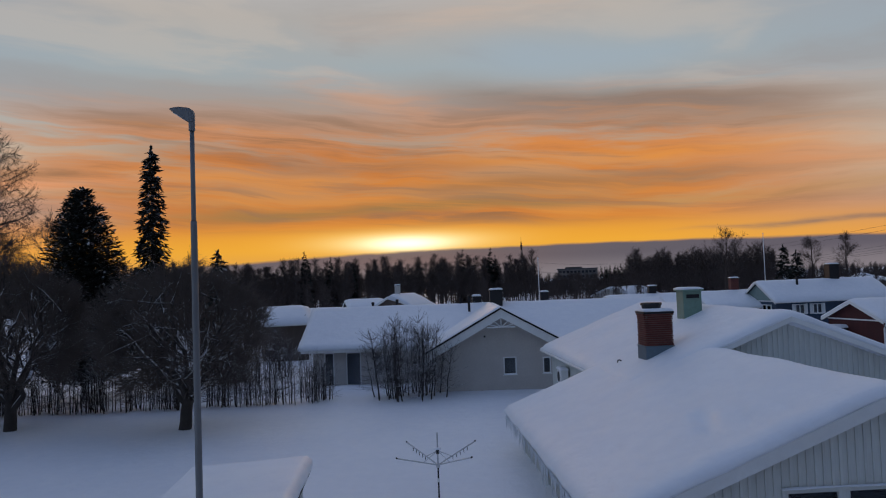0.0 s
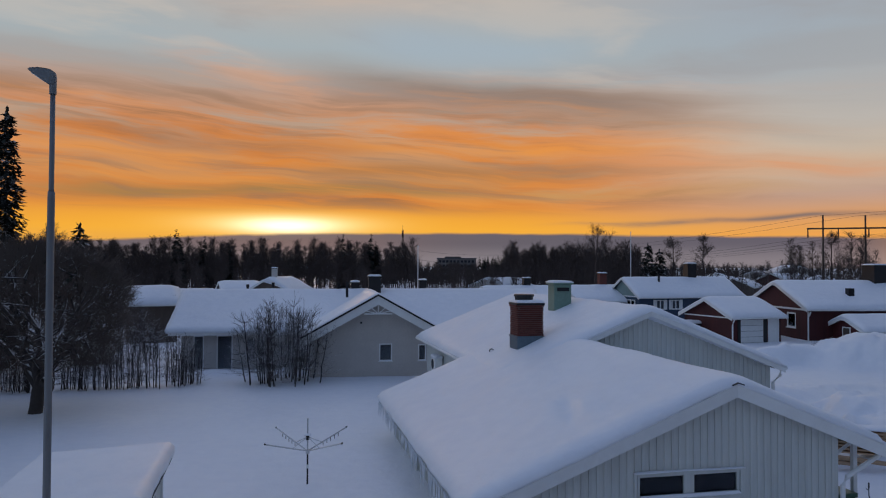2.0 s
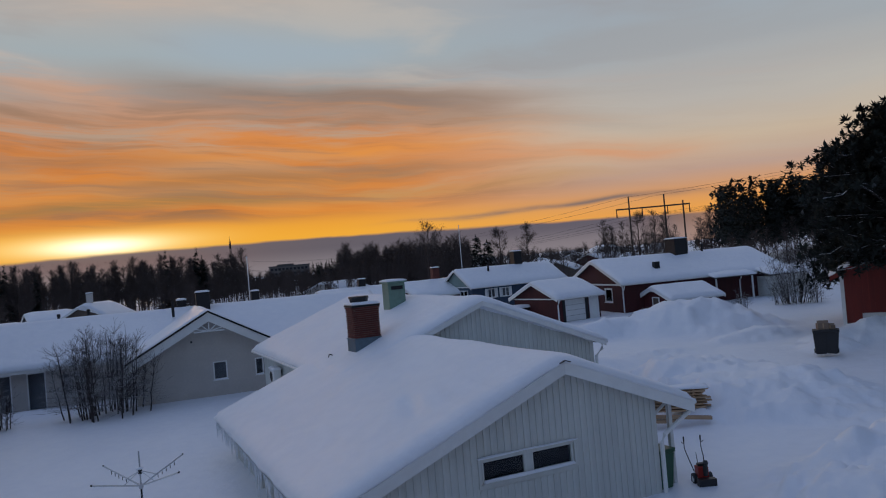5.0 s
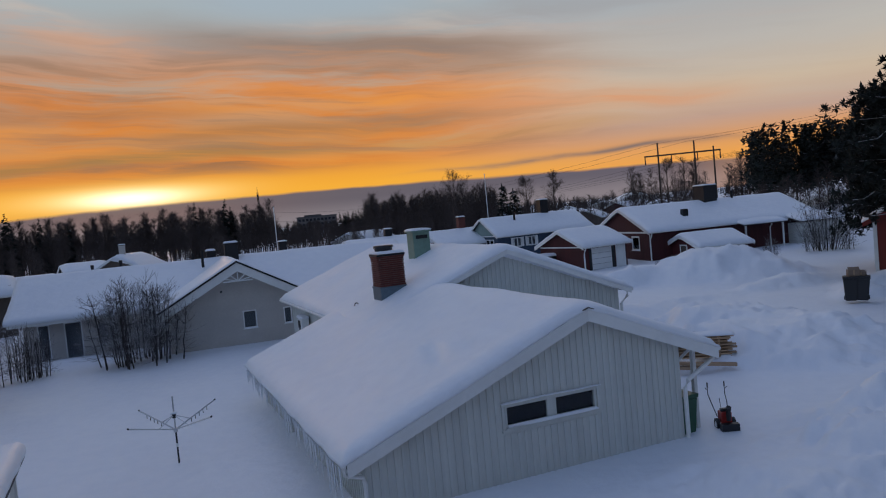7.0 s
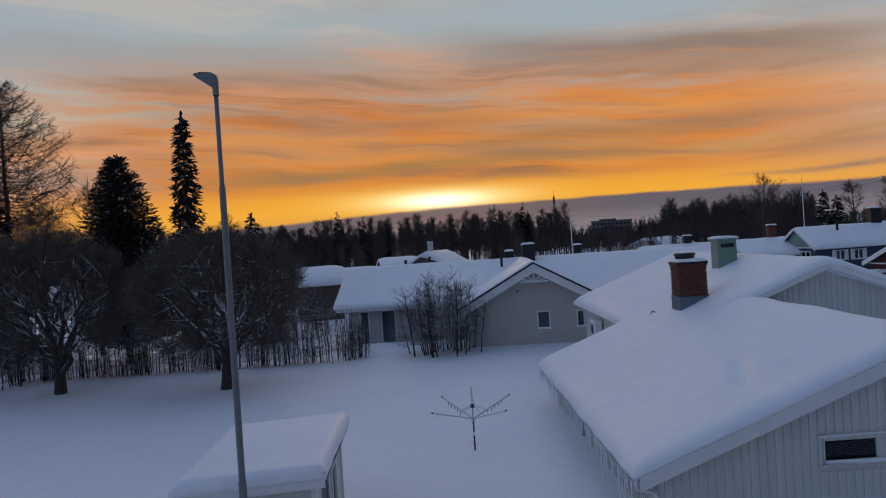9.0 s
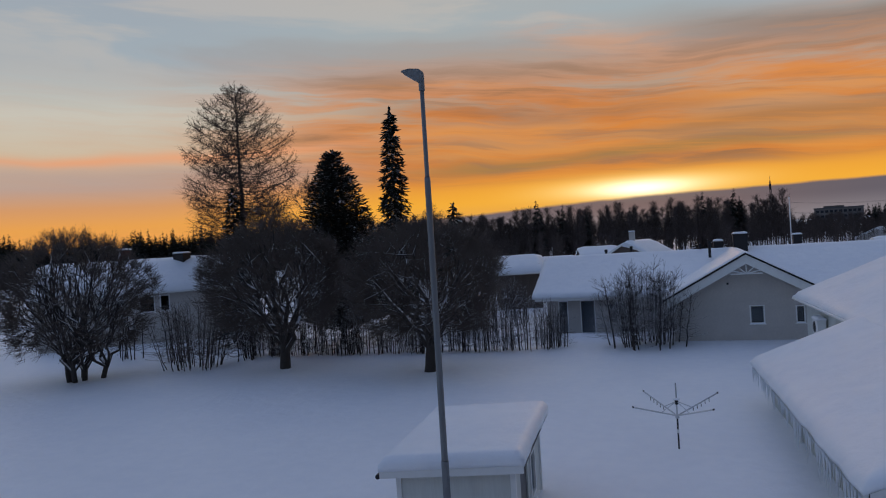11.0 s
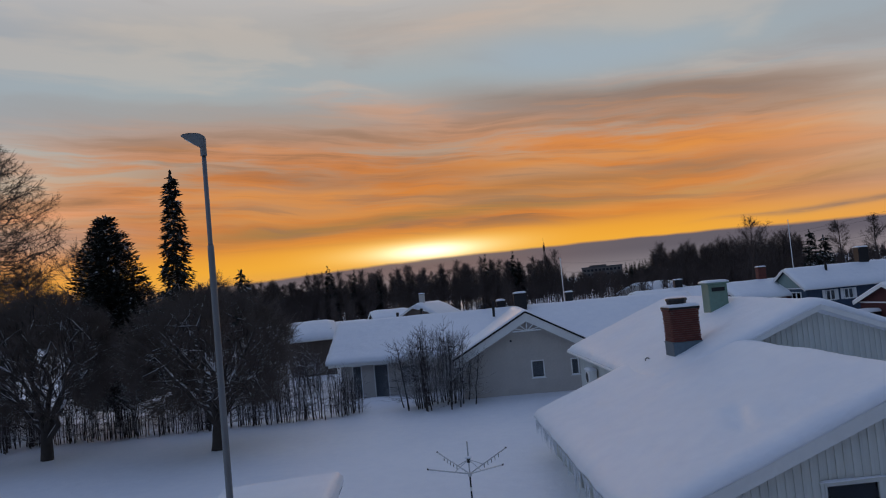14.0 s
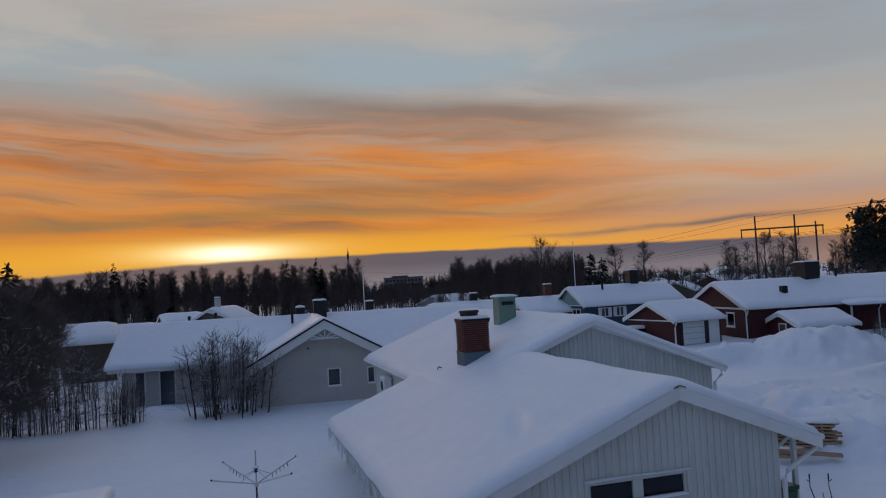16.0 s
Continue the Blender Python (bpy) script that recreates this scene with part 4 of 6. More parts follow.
roof_stack(40.6, 77.9, 4.4, 6.3, 1.0, DARK_METAL, "black sheet-clad chimney on a snowy roof")
roof_pipe(36.0, 76.0, 4.2, 5.1, 0.12)

# low wide houses farther off, all under snow
for nm, lab, a, b, wd, ev, pk, wl, sd in (
        ("far_house", "low house with a snowy roof and red gable", (26.5, 79.0), (36.0, 80.5), 7.0, 2.3, 3.75, RED_WOOD, 81.0),
        ("far_house", "low snow-roofed house behind the bungalow", (18.0, 82.0), (27.0, 83.0), 7.0, 2.2, 3.6, BROWN_WOOD, 82.0),
        ("far_house", "brown wooden house with a snowy roof", (-6.6, 94.0), (-4.0, 101.0), 5.0, 2.9, 4.35, BROWN_WOOD, 83.0),
        ("far_house", "pale house under a snowy roof", (-12.6, 97.0), (-8.4, 98.2), 5.0, 2.8, 3.8, GREY_PLASTER, 84.0),
        ("far_house", "snow-roofed house behind the bungalow", (6.0, 70.0), (16.0, 71.0), 8.0, 1.9, 3.45, GREY_PLASTER, 85.0),
        ("far_house", "small snowy outbuilding beside the bungalow", (-15.2, 62.0), (-11.9, 63.0), 5.0, 3.0, 4.1, BROWN_WOOD, 86.0),
        ("far_house", "snowy carport roof beyond the hedge", (-14.5, 72.0), (-10.0, 73.0), 5.0, 2.9, 3.5, GREY_PLASTER, 89.0)):
    ridge_house(nm, lab, *a, *b, wd, ev, pk, wl, TRIM_WHITE, seed=sd, step=0.7)
lh = ridge_house("far_house", "pale house with dark windows behind bare trees, snowy roof", -44.3, 42.6, -33.5, 50.5, 8.0, 3.7, 5.75, GREY_PLASTER, TRIM_WHITE, seed=87.0, step=0.7,
                 right_holes=[(6.5, 7.6, 2.2, 3.4), (7.9, 8.6, 2.2, 3.4)])
side_window(lh, 4.0, 6.5, 7.6, 2.2, 3.4, 1, blind=False)
side_window(lh, 4.0, 7.9, 8.6, 2.2, 3.4, 1, blind=False)
for i, (bearing, far, wide, high, wl) in enumerate(((27.6, 165, 8, 4.0, RED_WOOD), (29.4, 185, 9, 4.4, GREY_PLASTER), (30.6, 160, 7, 3.6, BROWN_WOOD), (31.8, 200, 9, 4.8, GREY_PLASTER),
                                                   (33.0, 175, 8, 4.6, RED_WOOD), (34.6, 190, 8, 6.4, GREY_PLASTER), (36.2, 170, 8, 4.2, BROWN_WOOD), (12.6, 150, 8, 3.6, GREY_PLASTER), (26.0, 150, 7, 3.4, BLUE_WOOD))):
    fx, fy = far * math.sin(radians(bearing)), far * math.cos(radians(bearing))
    turn = radians(15 + 47 * i % 60)
    ridge_house("far_house", "small distant house under a snowy roof", fx, fy, fx + 11 * math.cos(turn), fy + 11 * math.sin(turn), wide, high - 1.6, high, wl, TRIM_WHITE, seed=120.0 + i, step=1.2)
roof_stack(9.4, 70.5, 3.6, 4.6, 0.7, DARK_METAL, "dark chimney with a snow cap")
roof_stack(23.0, 82.6, 3.2, 4.6, 0.8, DARK_METAL, "dark chimney with a snow cap")
roof_stack(31.0, 79.8, 3.4, 5.2, 0.8, BRICK, "brown brick chimney with a snow cap")
roof_stack(-6.0, 96.0, 4.2, 5.6, 0.7, GREY_PLASTER, "pale chimney with a snow cap")
roof_stack(-40.5, 46.5, 5.0, 6.7, 0.7, BRICK, "red brick chimney on a snowy roof")
roof_stack(-36.3, 47.8, 5.0, 6.2, 0.9, DARK_METAL, "low dark chimney on a snowy roof")


def barn():
    h = thing("red_barn", pose(39.66, 28.53, 0, 0, 0, -50), "red wooden barn on a grey plinth, snow drift against it", "barn")
    top = lambda x: 5.2 - 0.5 * abs(x)
    part("front_wall", wall_mesh(-3.7, 6.0, 0.45, top, 0, 0.2, [(-2.8, -0.5, 0.45, 1.0)], (0,)), BARN_RED, h)
    part("plinth", boxed(-3.7, 6.0, 0.02, 0.2, -0.5, 0.447), CONCRETE, h)
    part("garage_door", boxed(-2.8, -0.5, 0.06, 0.12, -0.4, 1.0), TRIM_WHITE, h)
    part("side_wall", boxed(-3.7, -3.5, 0.203, 9.0, -0.5, 3.2), BARN_RED, h)
    part("back_wall", boxed(-3.7, 6.0, 9.003, 9.2, -0.5, 2.2), BARN_RED, h)
    part("corner_board", boxed(-3.8, -3.6, -0.04, -0.003, -0.2, 3.2), TRIM_WHITE, h)
    part("lamp", tube(tubed([(-1.5, -0.02, 1.3), (-1.5, -0.14, 1.32)], 0.03), [(-1.5, -0.14, 1.36), (-1.5, -0.18, 1.24)], 0.05, 0.09), GALV, h)
    bm = bmesh.new()
    for a, b in ((-4.3, 0), (0, 6.6)):
        prism(bm, [(a, top(a)), (b, top(b)), (b, top(b) + 0.14), (a, top(a) + 0.14)], -0.15, 9.6)
    part("roof", bm, TARMAC_ROOF, h)
    for a, b in ((-4.3, 0), (0, 6.6)):
        part("bargeboard", prism(bmesh.new(), [(a, top(a) - 0.12), (b, top(b) - 0.12), (b, top(b) + 0.14), (a, top(a) + 0.14)], -0.19, -0.153), BARN_RED, h)
    part("roof_snow", snow_sheet(-4.35, 6.65, -0.16, 9.65, lambda x, y: top(x) + 0.145, 0.18, 0.4, 0.4, 0.03, 91.0), SNOW, h)
    x = -3.6
    while x < 5.9:
        lo = 0.46 if not -2.85 < x < -0.45 else 1.06
        part("batten", boxed(x, x + 0.04, -0.02, -0.002, lo, top(x + 0.02) - 0.03), BARN_RED, h)
        x += 0.3


barn()


# ---- garden shed and street lamp ----
def garden_shed():
    h = thing("garden_shed", pose(-3.15, 13.35, 0, 0, 0, 4.0), "small white garden shed with a flat snow-covered roof", "shed")
    top = lambda x: 1.70 + 0.05 * x
    part("front_wall", wall_mesh(-2.35, -0.1, -0.6, top, 0.12, 0.22), WHITE_WOOD, h)
    part("back_wall", wall_mesh(-2.35, -0.1, -0.6, top, 3.85, 3.95), WHITE_WOOD, h)
    part("left_wall", boxed(-2.35, -2.25, 0.223, 3.847, -0.6, 1.57), WHITE_WOOD, h)
    bm = wall_mesh(0.223, 3.847, -0.6, lambda y: 1.67, 0, 0.1, [(0.9, 1.9, -0.5, 1.4), (2.2, 3.0, 0.3, 1.35)])
    bmesh.ops.transform(bm, verts=bm.verts, matrix=Matrix(((0, 1, 0, -0.2), (1, 0, 0, 0), (0, 0, 1, 0), (0, 0, 0, 1))))
    part("right_wall", bm, WHITE_WOOD, h)
    part("door", boxed(-0.18, -0.13, 0.9, 1.9, -0.5, 1.4), BLACK_PLASTIC, h)
    side_window(h, -0.1, 2.2, 3.0, 0.3, 1.35, 1)
    for x, y in ((-2.39, 0.08), (-0.16, 0.08), (-0.16, 3.9)):
        part("corner_board", boxed(x, x + 0.1, y, y + 0.09, -0.5, top(x) - 0.01), TRIM_WHITE, h)
    part("roof", prism(bmesh.new(), [(-2.62, top(-2.62)), (0.12, top(0.12)), (0.12, top(0.12) + 0.1), (-2.62, top(-2.62) + 0.1)], -0.12, 4.15), TARMAC_ROOF, h)
    part("front_fascia", prism(bmesh.new(), [(-2.64, top(-2.64) - 0.03), (0.14, top(0.14) - 0.03), (0.14, top(0.14) + 0.11), (-2.64, top(-2.64) + 0.11)], -0.155, -0.123), TRIM_WHITE, h)
    part("gutter", tubed([(-2.68, -0.15, top(-2.6)), (-2.68, 4.2, top(-2.6))], 0.05), DARK_METAL, h)
    part("roof_snow", snow_sheet(-2.66, 0.16, -0.16, 4.2, lambda x, y: top(x) + 0.105, 0.27, 0.11, 0.2, 0.025, 101.0), SNOW, h, "thick slab of snow")
    part("wreath", tubed([(0.0, 1.1 + 0.1 * math.cos(a), 0.3 + 0.14 * math.sin(a)) for a in np.linspace(0, 6.2, 12)], 0.025, sides=6), DARK_METAL, h)


garden_shed()


def street_lamp():
    h = thing("street_lamp", pose(-4.30, 12.61, 0), "tall grey steel street lamp with an unlit flat head", "street lamp")
    part("lower_pole", tubed([(0, 0, -0.6), (0, 0, 2.0), (0, 0, 2.05)], 0.068, sides=14), GALV, h, smooth=True)
    part("middle_pole", tubed([(0, 0, 2.05), (0, 0, 2.12), (0, 0, 7.05), (0, 0, 7.15)], 0.062, 0.052, 14), GALV, h, smooth=True)
    part("upper_pole", tubed([(0, 0, 7.15), (0, 0, 7.2), (0, 0, 8.75)], 0.042, 0.038, 14), GALV, h, smooth=True)
    part("collar", tubed([(0, 0, 8.70), (0, 0, 8.90)], 0.055, sides=12), GALV, h)
    part("service_hatch", boxed(-0.02, 0.05, -0.075, -0.06, 1.6, 1.95, bevel=0.004), GALV, h)
    # luminaire: a wedge with a flat top and a slanting underside
    bm = bmesh.new()
    outline = [(0.03, 8.84), (0.05, 8.94), (0.035, 9.04), (-0.03, 9.09), (-0.20, 9.105), (-0.34, 9.095), (-0.365, 9.075), (-0.30, 9.02), (-0.10, 8.89), (-0.05, 8.84)]
    prism(bm, outline, -0.11, 0.11)
    for v in bm.verts:
        f = min(1.0, max(0.45, 0.55 + 1.9 * min(-v.co.x, 0.24 - abs(v.co.x + 0.2))))
        v.co.y *= f
    bmesh.ops.bevel(bm, geom=list(bm.edges), offset=0.012, segments=2, affect="EDGES")
    head = part("lamp_head", bm, GALV, h, "flat grey lamp head")
    part("lamp_glass", boxed(-0.10, 0.10, -0.07, 0.07, -0.012, 0.012, bevel=0.008), TRIM_WHITE, head, m=pose(-0.215, 0, 8.965, 0, 34, 0))


street_lamp()


def clothes_dryer():
    h = thing("rotary_dryer", pose(-0.42, 20.95, 0), "grey metal rotary clothes dryer standing in snow", "clothes dryer")
    part("lower_post", tubed([(0, 0, -0.5), (0, 0, 0.85)], 0.024, sides=10), BLACK_PLASTIC, h)
    part("upper_post", tubed([(0, 0, 0.85), (0, 0, 1.78)], 0.02, sides=10), ALU, h)
    part("collar", tubed([(0, 0, 0.42), (0, 0, 0.52)], 0.036, sides=10), TRIM_WHITE, h)
    part("lower_hub", tubed([(0, 0, 0.82), (0, 0, 0.93)], 0.055, sides=10), ALU, h)
    part("upper_hub", tubed([(0, 0, 1.20), (0, 0, 1.32)], 0.05, sides=10), BLACK_PLASTIC, h)
    for i in range(4):
        a = radians(40 + 90 * i)
        c, s = math.cos(a), math.sin(a)
        tip = (1.4 * c, 1.4 * s, 1.31)
        arm = part("arm", tubed([(0.04 * c, 0.04 * s, 0.90), tip], 0.019, sides=8), ALU, h)
        part("end_cap", tubed([tip, (tip[0] * 1.02, tip[1] * 1.02, tip[2] + 0.02)], 0.024, sides=8), BLACK_PLASTIC, arm)
        part("stay", tubed([(0.04 * c, 0.04 * s, 1.26), (0.5 * c, 0.5 * s, 1.05)], 0.011, sides=6), ALU, h)
        for j in range(5 if i in (1, 0) else 0):
            r = 0.55 + 0.14 * j
            z = 0.90 + (tip[2] - 0.90) * r / 1.4
            part("peg", boxed(r * c - 0.009, r * c + 0.009, r * s - 0.009, r * s + 0.009, z - 0.12, z - 0.02), BLACK_PLASTIC, arm)
    part("snow", snow_sheet(-0.09, 0.09, -0.09, 0.09, lambda x, y: 1.322, 0.05, 0.03, 0.06, 0.01, 2.0), SNOW, h)


clothes_dryer()


# ---- yard ----
def wheelie_bin(m, mat, label, height=1.0, group=""):
    h = thing("wheelie_bin", m, label, "bin", group)
    bm = bmesh.new()
    rings = []
    for z, w in ((0.02, 0.22), (0.08, 0.235), (height * 0.9, 0.29)):
        rings.append([bm.verts.new((x * w, y * w * 1.15, z)) for x, y in ((-1, -1), (1, -1), (1, 1), (-1, 1))])
    for a, b in zip(rings, rings[1:]):
        for j in range(4):
            bm.faces.new((a[j], a[(j + 1) % 4], b[(j + 1) % 4], b[j]))
    bm.faces.new(rings[0][::-1])
    bm.faces.new(rings[-1])
    bmesh.ops.bevel(bm, geom=list(bm.edges), offset=0.02, segments=2, affect="EDGES")
    part("body", bm, mat, h)
    part("rim", boxed(-0.31, 0.31, -0.35, 0.35, height * 0.9, height * 0.94, bevel=0.012), mat, h)
    part("lid", boxed(-0.30, 0.30, -0.37, 0.33, height * 0.942, height, bevel=0.02), mat, h)
    part("handle", tubed([(-0.22, 0.36, height * 0.95), (-0.22, 0.43, height * 0.97), (0.22, 0.43, height * 0.97), (0.22, 0.36, height * 0.95)], 0.016, sides=8), mat, h)
    for x in (-0.25, 0.25):
        part("wheel", tubed([(x - 0.03, 0.27, 0.1), (x + 0.03, 0.27, 0.1)], 0.1, sides=14), BLACK_PLASTIC, h)
    return h


wheelie_bin(pose(11.40, 15.30, -0.06, 0, 0, 6), GREEN_PLASTIC, "green plastic wheelie bin against the white wall", 1.05)
BZ = 0.12
wheelie_bin(pose(29.35, 26.15, BZ, 0, 0, -46), BLACK_PLASTIC, "black plastic wheelie bin in a snow drift", 1.15, "black bins")
wheelie_bin(pose(29.72, 25.84, BZ, 0, 3, -50), BLACK_PLASTIC, "black plastic wheelie bin in a snow drift", 1.15, "black bins")


def carton(m, x, y, z, label):
    h = thing("cardboard_box", m, label, "box", "cardboard boxes")
    part("carton", boxed(-x, x, -y, y, 0, z, bevel=0.008), CARDBOARD, h)
    part("flap", boxed(-x, x, -0.01, y * 0.98, 0.0, 0.012), CARDBOARD, h, m=pose(0, -y, z, 35, 0, 0))
    part("tape", boxed(-0.03, 0.03, -y - 0.002, y + 0.002, z * 0.2, z + 0.003), PLANK, h)


carton(pose(29.45, 26.05, BZ + 1.153, 0, 0, -36), 0.24, 0.2, 0.30, "open brown cardboard box on a bin")
carton(pose(29.74, 25.84, BZ + 1.153, 0, 0, -60), 0.18, 0.14, 0.18, "small brown cardboard box on a bin")


def snow_blower():
    h = thing("snow_blower", pose(12.45, 14.95, -0.05, 0, 0, 160) @ Matrix.Diagonal((0.65, 0.65, 0.75, 1)), "red snow blower with black handlebars", "snow blower")
    part("auger_housing", prism(bmesh.new(), [(-0.33, 0.0), (0.33, 0.0), (0.33, 0.32), (-0.33, 0.32)], 0.35, 0.62), BLACK_PLASTIC, h)
    part("engine", boxed(-0.2, 0.2, -0.2, 0.22, 0.25, 0.62, bevel=0.03), RED_PAINT, h)
    part("fuel_tank", boxed(-0.16, 0.16, -0.1, 0.12, 0.622, 0.72, bevel=0.04), BLACK_PLASTIC, h)
    part("chute", tubed([(0, 0.42, 0.4), (0, 0.42, 0.7), (0, 0.5, 0.85)], 0.09, 0.1), BLACK_PLASTIC, h)
    for x in (-0.3, 0.3):
        w = part("wheel", tubed([(x - 0.06, 0.0, 0.2), (x + 0.06, 0.0, 0.2)], 0.2, sides=18), BLACK_PLASTIC, h)
        part("rim", tubed([(x - 0.065, 0.0, 0.2), (x + 0.065, 0.0, 0.2)], 0.1, sides=12), TRIM_WHITE, w)
        b = part("handlebar", tubed([(x * 0.7, -0.2, 0.4), (x, -0.5, 0.8), (x * 1.1, -0.75, 1.05), (x * 1.1, -0.75, 1.3)], 0.017), DARK_METAL, h)
        part("grip", tubed([(x * 1.1, -0.75, 1.28), (x * 1.1, -0.75, 1.45)], 0.027), BLACK_PLASTIC, b)
        part("lever", tubed([(x * 1.1, -0.75, 1.2), (x * 1.45, -0.72, 1.28)], 0.012), BLACK_PLASTIC, b)
    part("crank", tubed([(0.05, -0.2, 0.7), (0.0, -0.45, 0.95)], 0.012), DARK_METAL, h)


snow_blower()


def timber_stack():
    rnd = random.Random(11)
    h = thing("timber_stack", pose(16.1, 20.5, 0.22, 0, 0, -32), "stack of raw sawn planks half buried in snow", "timber")
    for row in range(7):
        for i in range(3):
            l = rnd.uniform(2.0, 2.35)
            part("plank", boxed(-l / 2, l / 2, -0.07, 0.07, -0.024, 0.024, bevel=0.003), PLANK, h, m=pose(rnd.uniform(-0.1, 0.1), i * 0.17 + rnd.uniform(-0.02, 0.02), 0.12 + row * 0.105, 0, 0, rnd.uniform(-1.5, 1.5)))
        for x in (-0.7, 0.7):
            part("spacer", boxed(x - 0.03, x + 0.03, -0.1, 0.45, 0.145 + row * 0.105, 0.19 + row * 0.105), PLANK, h)
    part("snow", snow_sheet(-1.2, 1.2, -0.12, 0.5, lambda x, y: 0.84, 0.08, 0.1, 0.2, 0.03, 6.0), SNOW, h)
    for x, y, z, a in ((-1.8, 1.3, 0.55, 24), (-2.4, 1.7, 0.62, 14), (-1.0, 1.0, 0.45, 30), (0.2, -0.9, 0.1, 4), (-0.9, -1.1, 0.05, 12)):
        part("plank", boxed(-0.9, 0.9, -0.09, 0.09, -0.05, 0.05, bevel=0.004), PLANK, h, m=pose(x, y, z, 0, 4, a))


timber_stack()


def heat_pump():
    h = thing("heat_pump", GM @ pose(-5.0, 17.97, 1.67, 0, 0, -90), "pale grey outdoor heat pump unit with snow on top", "heat pump")
    part("casing", boxed(-0.42, 0.42, -0.40, -0.08, -0.30, 0.30, bevel=0.02), TRIM_WHITE, h)
    part("fan_grille", tubed([(-0.1, -0.415, 0.0), (-0.1, -0.402, 0.0)], 0.22, sides=20), DARK_METAL, h)
    for x in (-0.3, 0.3):
        part("bracket", boxed(x - 0.02, x + 0.02, -0.40, 0.0, -0.345, -0.303), GALV, h)
    part("snow", snow_sheet(-0.44, 0.44, -0.42, -0.06, lambda x, y: 0.302, 0.12, 0.06, 0.12, 0.02, 44.0), SNOW, h)


heat_pump()


def parked_car():
    h = thing("parked_car", pose(30.42, 58.28, 0, 0, 0, 12), "dark car buried under a rounded cap of snow", "car")
    part("body", prism(bmesh.new(), [(-2.1, 0.3), (2.1, 0.3), (2.15, 0.75), (1.2, 0.85), (0.7, 1.3), (-1.3, 1.32), (-1.95, 0.85), (-2.15, 0.8)], -0.85, 0.85), DARK_METAL, h)
    for x in (-1.3, 1.3):
        for y in (-0.87, 0.67):
            w = part("wheel", tubed([(x, y, 0.3), (x, y + 0.2, 0.3)], 0.31, sides=18), BLACK_PLASTIC, h)
            part("rim", tubed([(x, y - 0.01, 0.3), (x, y + 0.21, 0.3)], 0.18, sides=14), GALV, w)
    roof = lambda x, y: float(np.interp(x, (-2.15, -1.9, -1.3, 0.7, 1.25, 2.15), (0.80, 0.88, 1.325, 1.325, 0.87, 0.77)))
    part("snow", snow_sheet(-2.15, 2.15, -0.86, 0.86, roof, 0.24, 0.12, 0.35, 0.02, 57.0), SNOW, h)


parked_car()


# ---- poles, mast, far block ----
def flagpole(x, y, z, label, r=0.05):
    h = thing("flagpole", pose(x, y, 0), label, "flagpole", "flagpoles")
    part("pole", tubed([(0, 0, -0.5), (0, 0, z)], r, r * 0.6), TRIM_WHITE, h)
    part("finial", tubed([(0, 0, z), (0, 0, z + 0.08), (0, 0, z + 0.14)], r * 1.3, r * 0.6), TRIM_WHITE, h)


flagpole(7.8, 61.5, 7.55, "bare white flagpole behind a snowy roof")
flagpole(43.6, 101.0, 10.9, "bare white flagpole among far houses", 0.07)


def mast():
    h = thing("lattice_mast", pose(42.4, 397.7, 0), "thin dark lattice radio mast above the woods", "mast")
    for i in range(3):
        a = 2.0944 * i
        part("leg", tubed([(1.0 * math.cos(a), 1.0 * math.sin(a), 0), (0.35 * math.cos(a), 0.35 * math.sin(a), 25.5)], 0.16, 0.12, 5), DARK_METAL, h)
    for j in range(12):
        z0, z1 = 2.1 * j, 2.1 * j + 2.1
        r0, r1 = 1.0 - 0.0255 * z0, 1.0 - 0.0255 * z1
        part("brace", tubed([(r0, 0, z0), (-r1 * 0.5, r1 * 0.87, z1)], 0.07, sides=4), DARK_METAL, h)
        part("brace", tubed([(-r0 * 0.5, -r0 * 0.87, z0), (r1, 0, z1)], 0.07, sides=4), DARK_METAL, h)
    part("antenna", boxed(-0.5, 0.5, -0.5, 0.5, 21.0, 24.0, bevel=0.2), DARK_METAL, h)
    part("whip", tubed([(0, 0, 25.5), (0, 0, 28.0)], 0.1, 0.05, 5), DARK_METAL, h)


mast()


def far_block():
    h = thing("apartment_block", pose(89, 492, 1.2, 0, 0, -10), "long dark apartment block over the far woods", "building")
    part("wall", boxed(-13, 13, 0, 12, 0, 9.8), FAR_WALL, h)
    part("roof", boxed(-13.4, 13.4, -0.4, 12.4, 9.803, 10.3), TARMAC_ROOF, h)
    part("plant_room", boxed(-8, 3, 3, 9, 10.303, 11.3), FAR_WALL, h)
    for f in range(3):
        for i in range(10):
            part("window", boxed(-12 + 2.45 * i, -10.4 + 2.45 * i, -0.12, -0.01, 1.4 + 2.9 * f, 2.9 + 2.9 * f), DARK_METAL, h)


far_block()


def tower_block():
    h = thing("tower_block", pose(93, 285, -1.6, 0, 0, -18), "dark distant block rising over the woods", "building")
    part("wall", boxed(-3.6, 3.6, 0, 8, 0, 13.0), FAR_WALL, h)
    part("roof", boxed(-3.8, 3.8, -0.2, 8.2, 13.003, 13.3), TARMAC_ROOF, h)
    for f in range(4):
        for i in range(3):
            part("window", boxed(-3.1 + 2.3 * i, -1.8 + 2.3 * i, -0.1, -0.01, 2.4 + 2.8 * f, 3.8 + 2.8 * f), DARK_METAL, h)


tower_block()


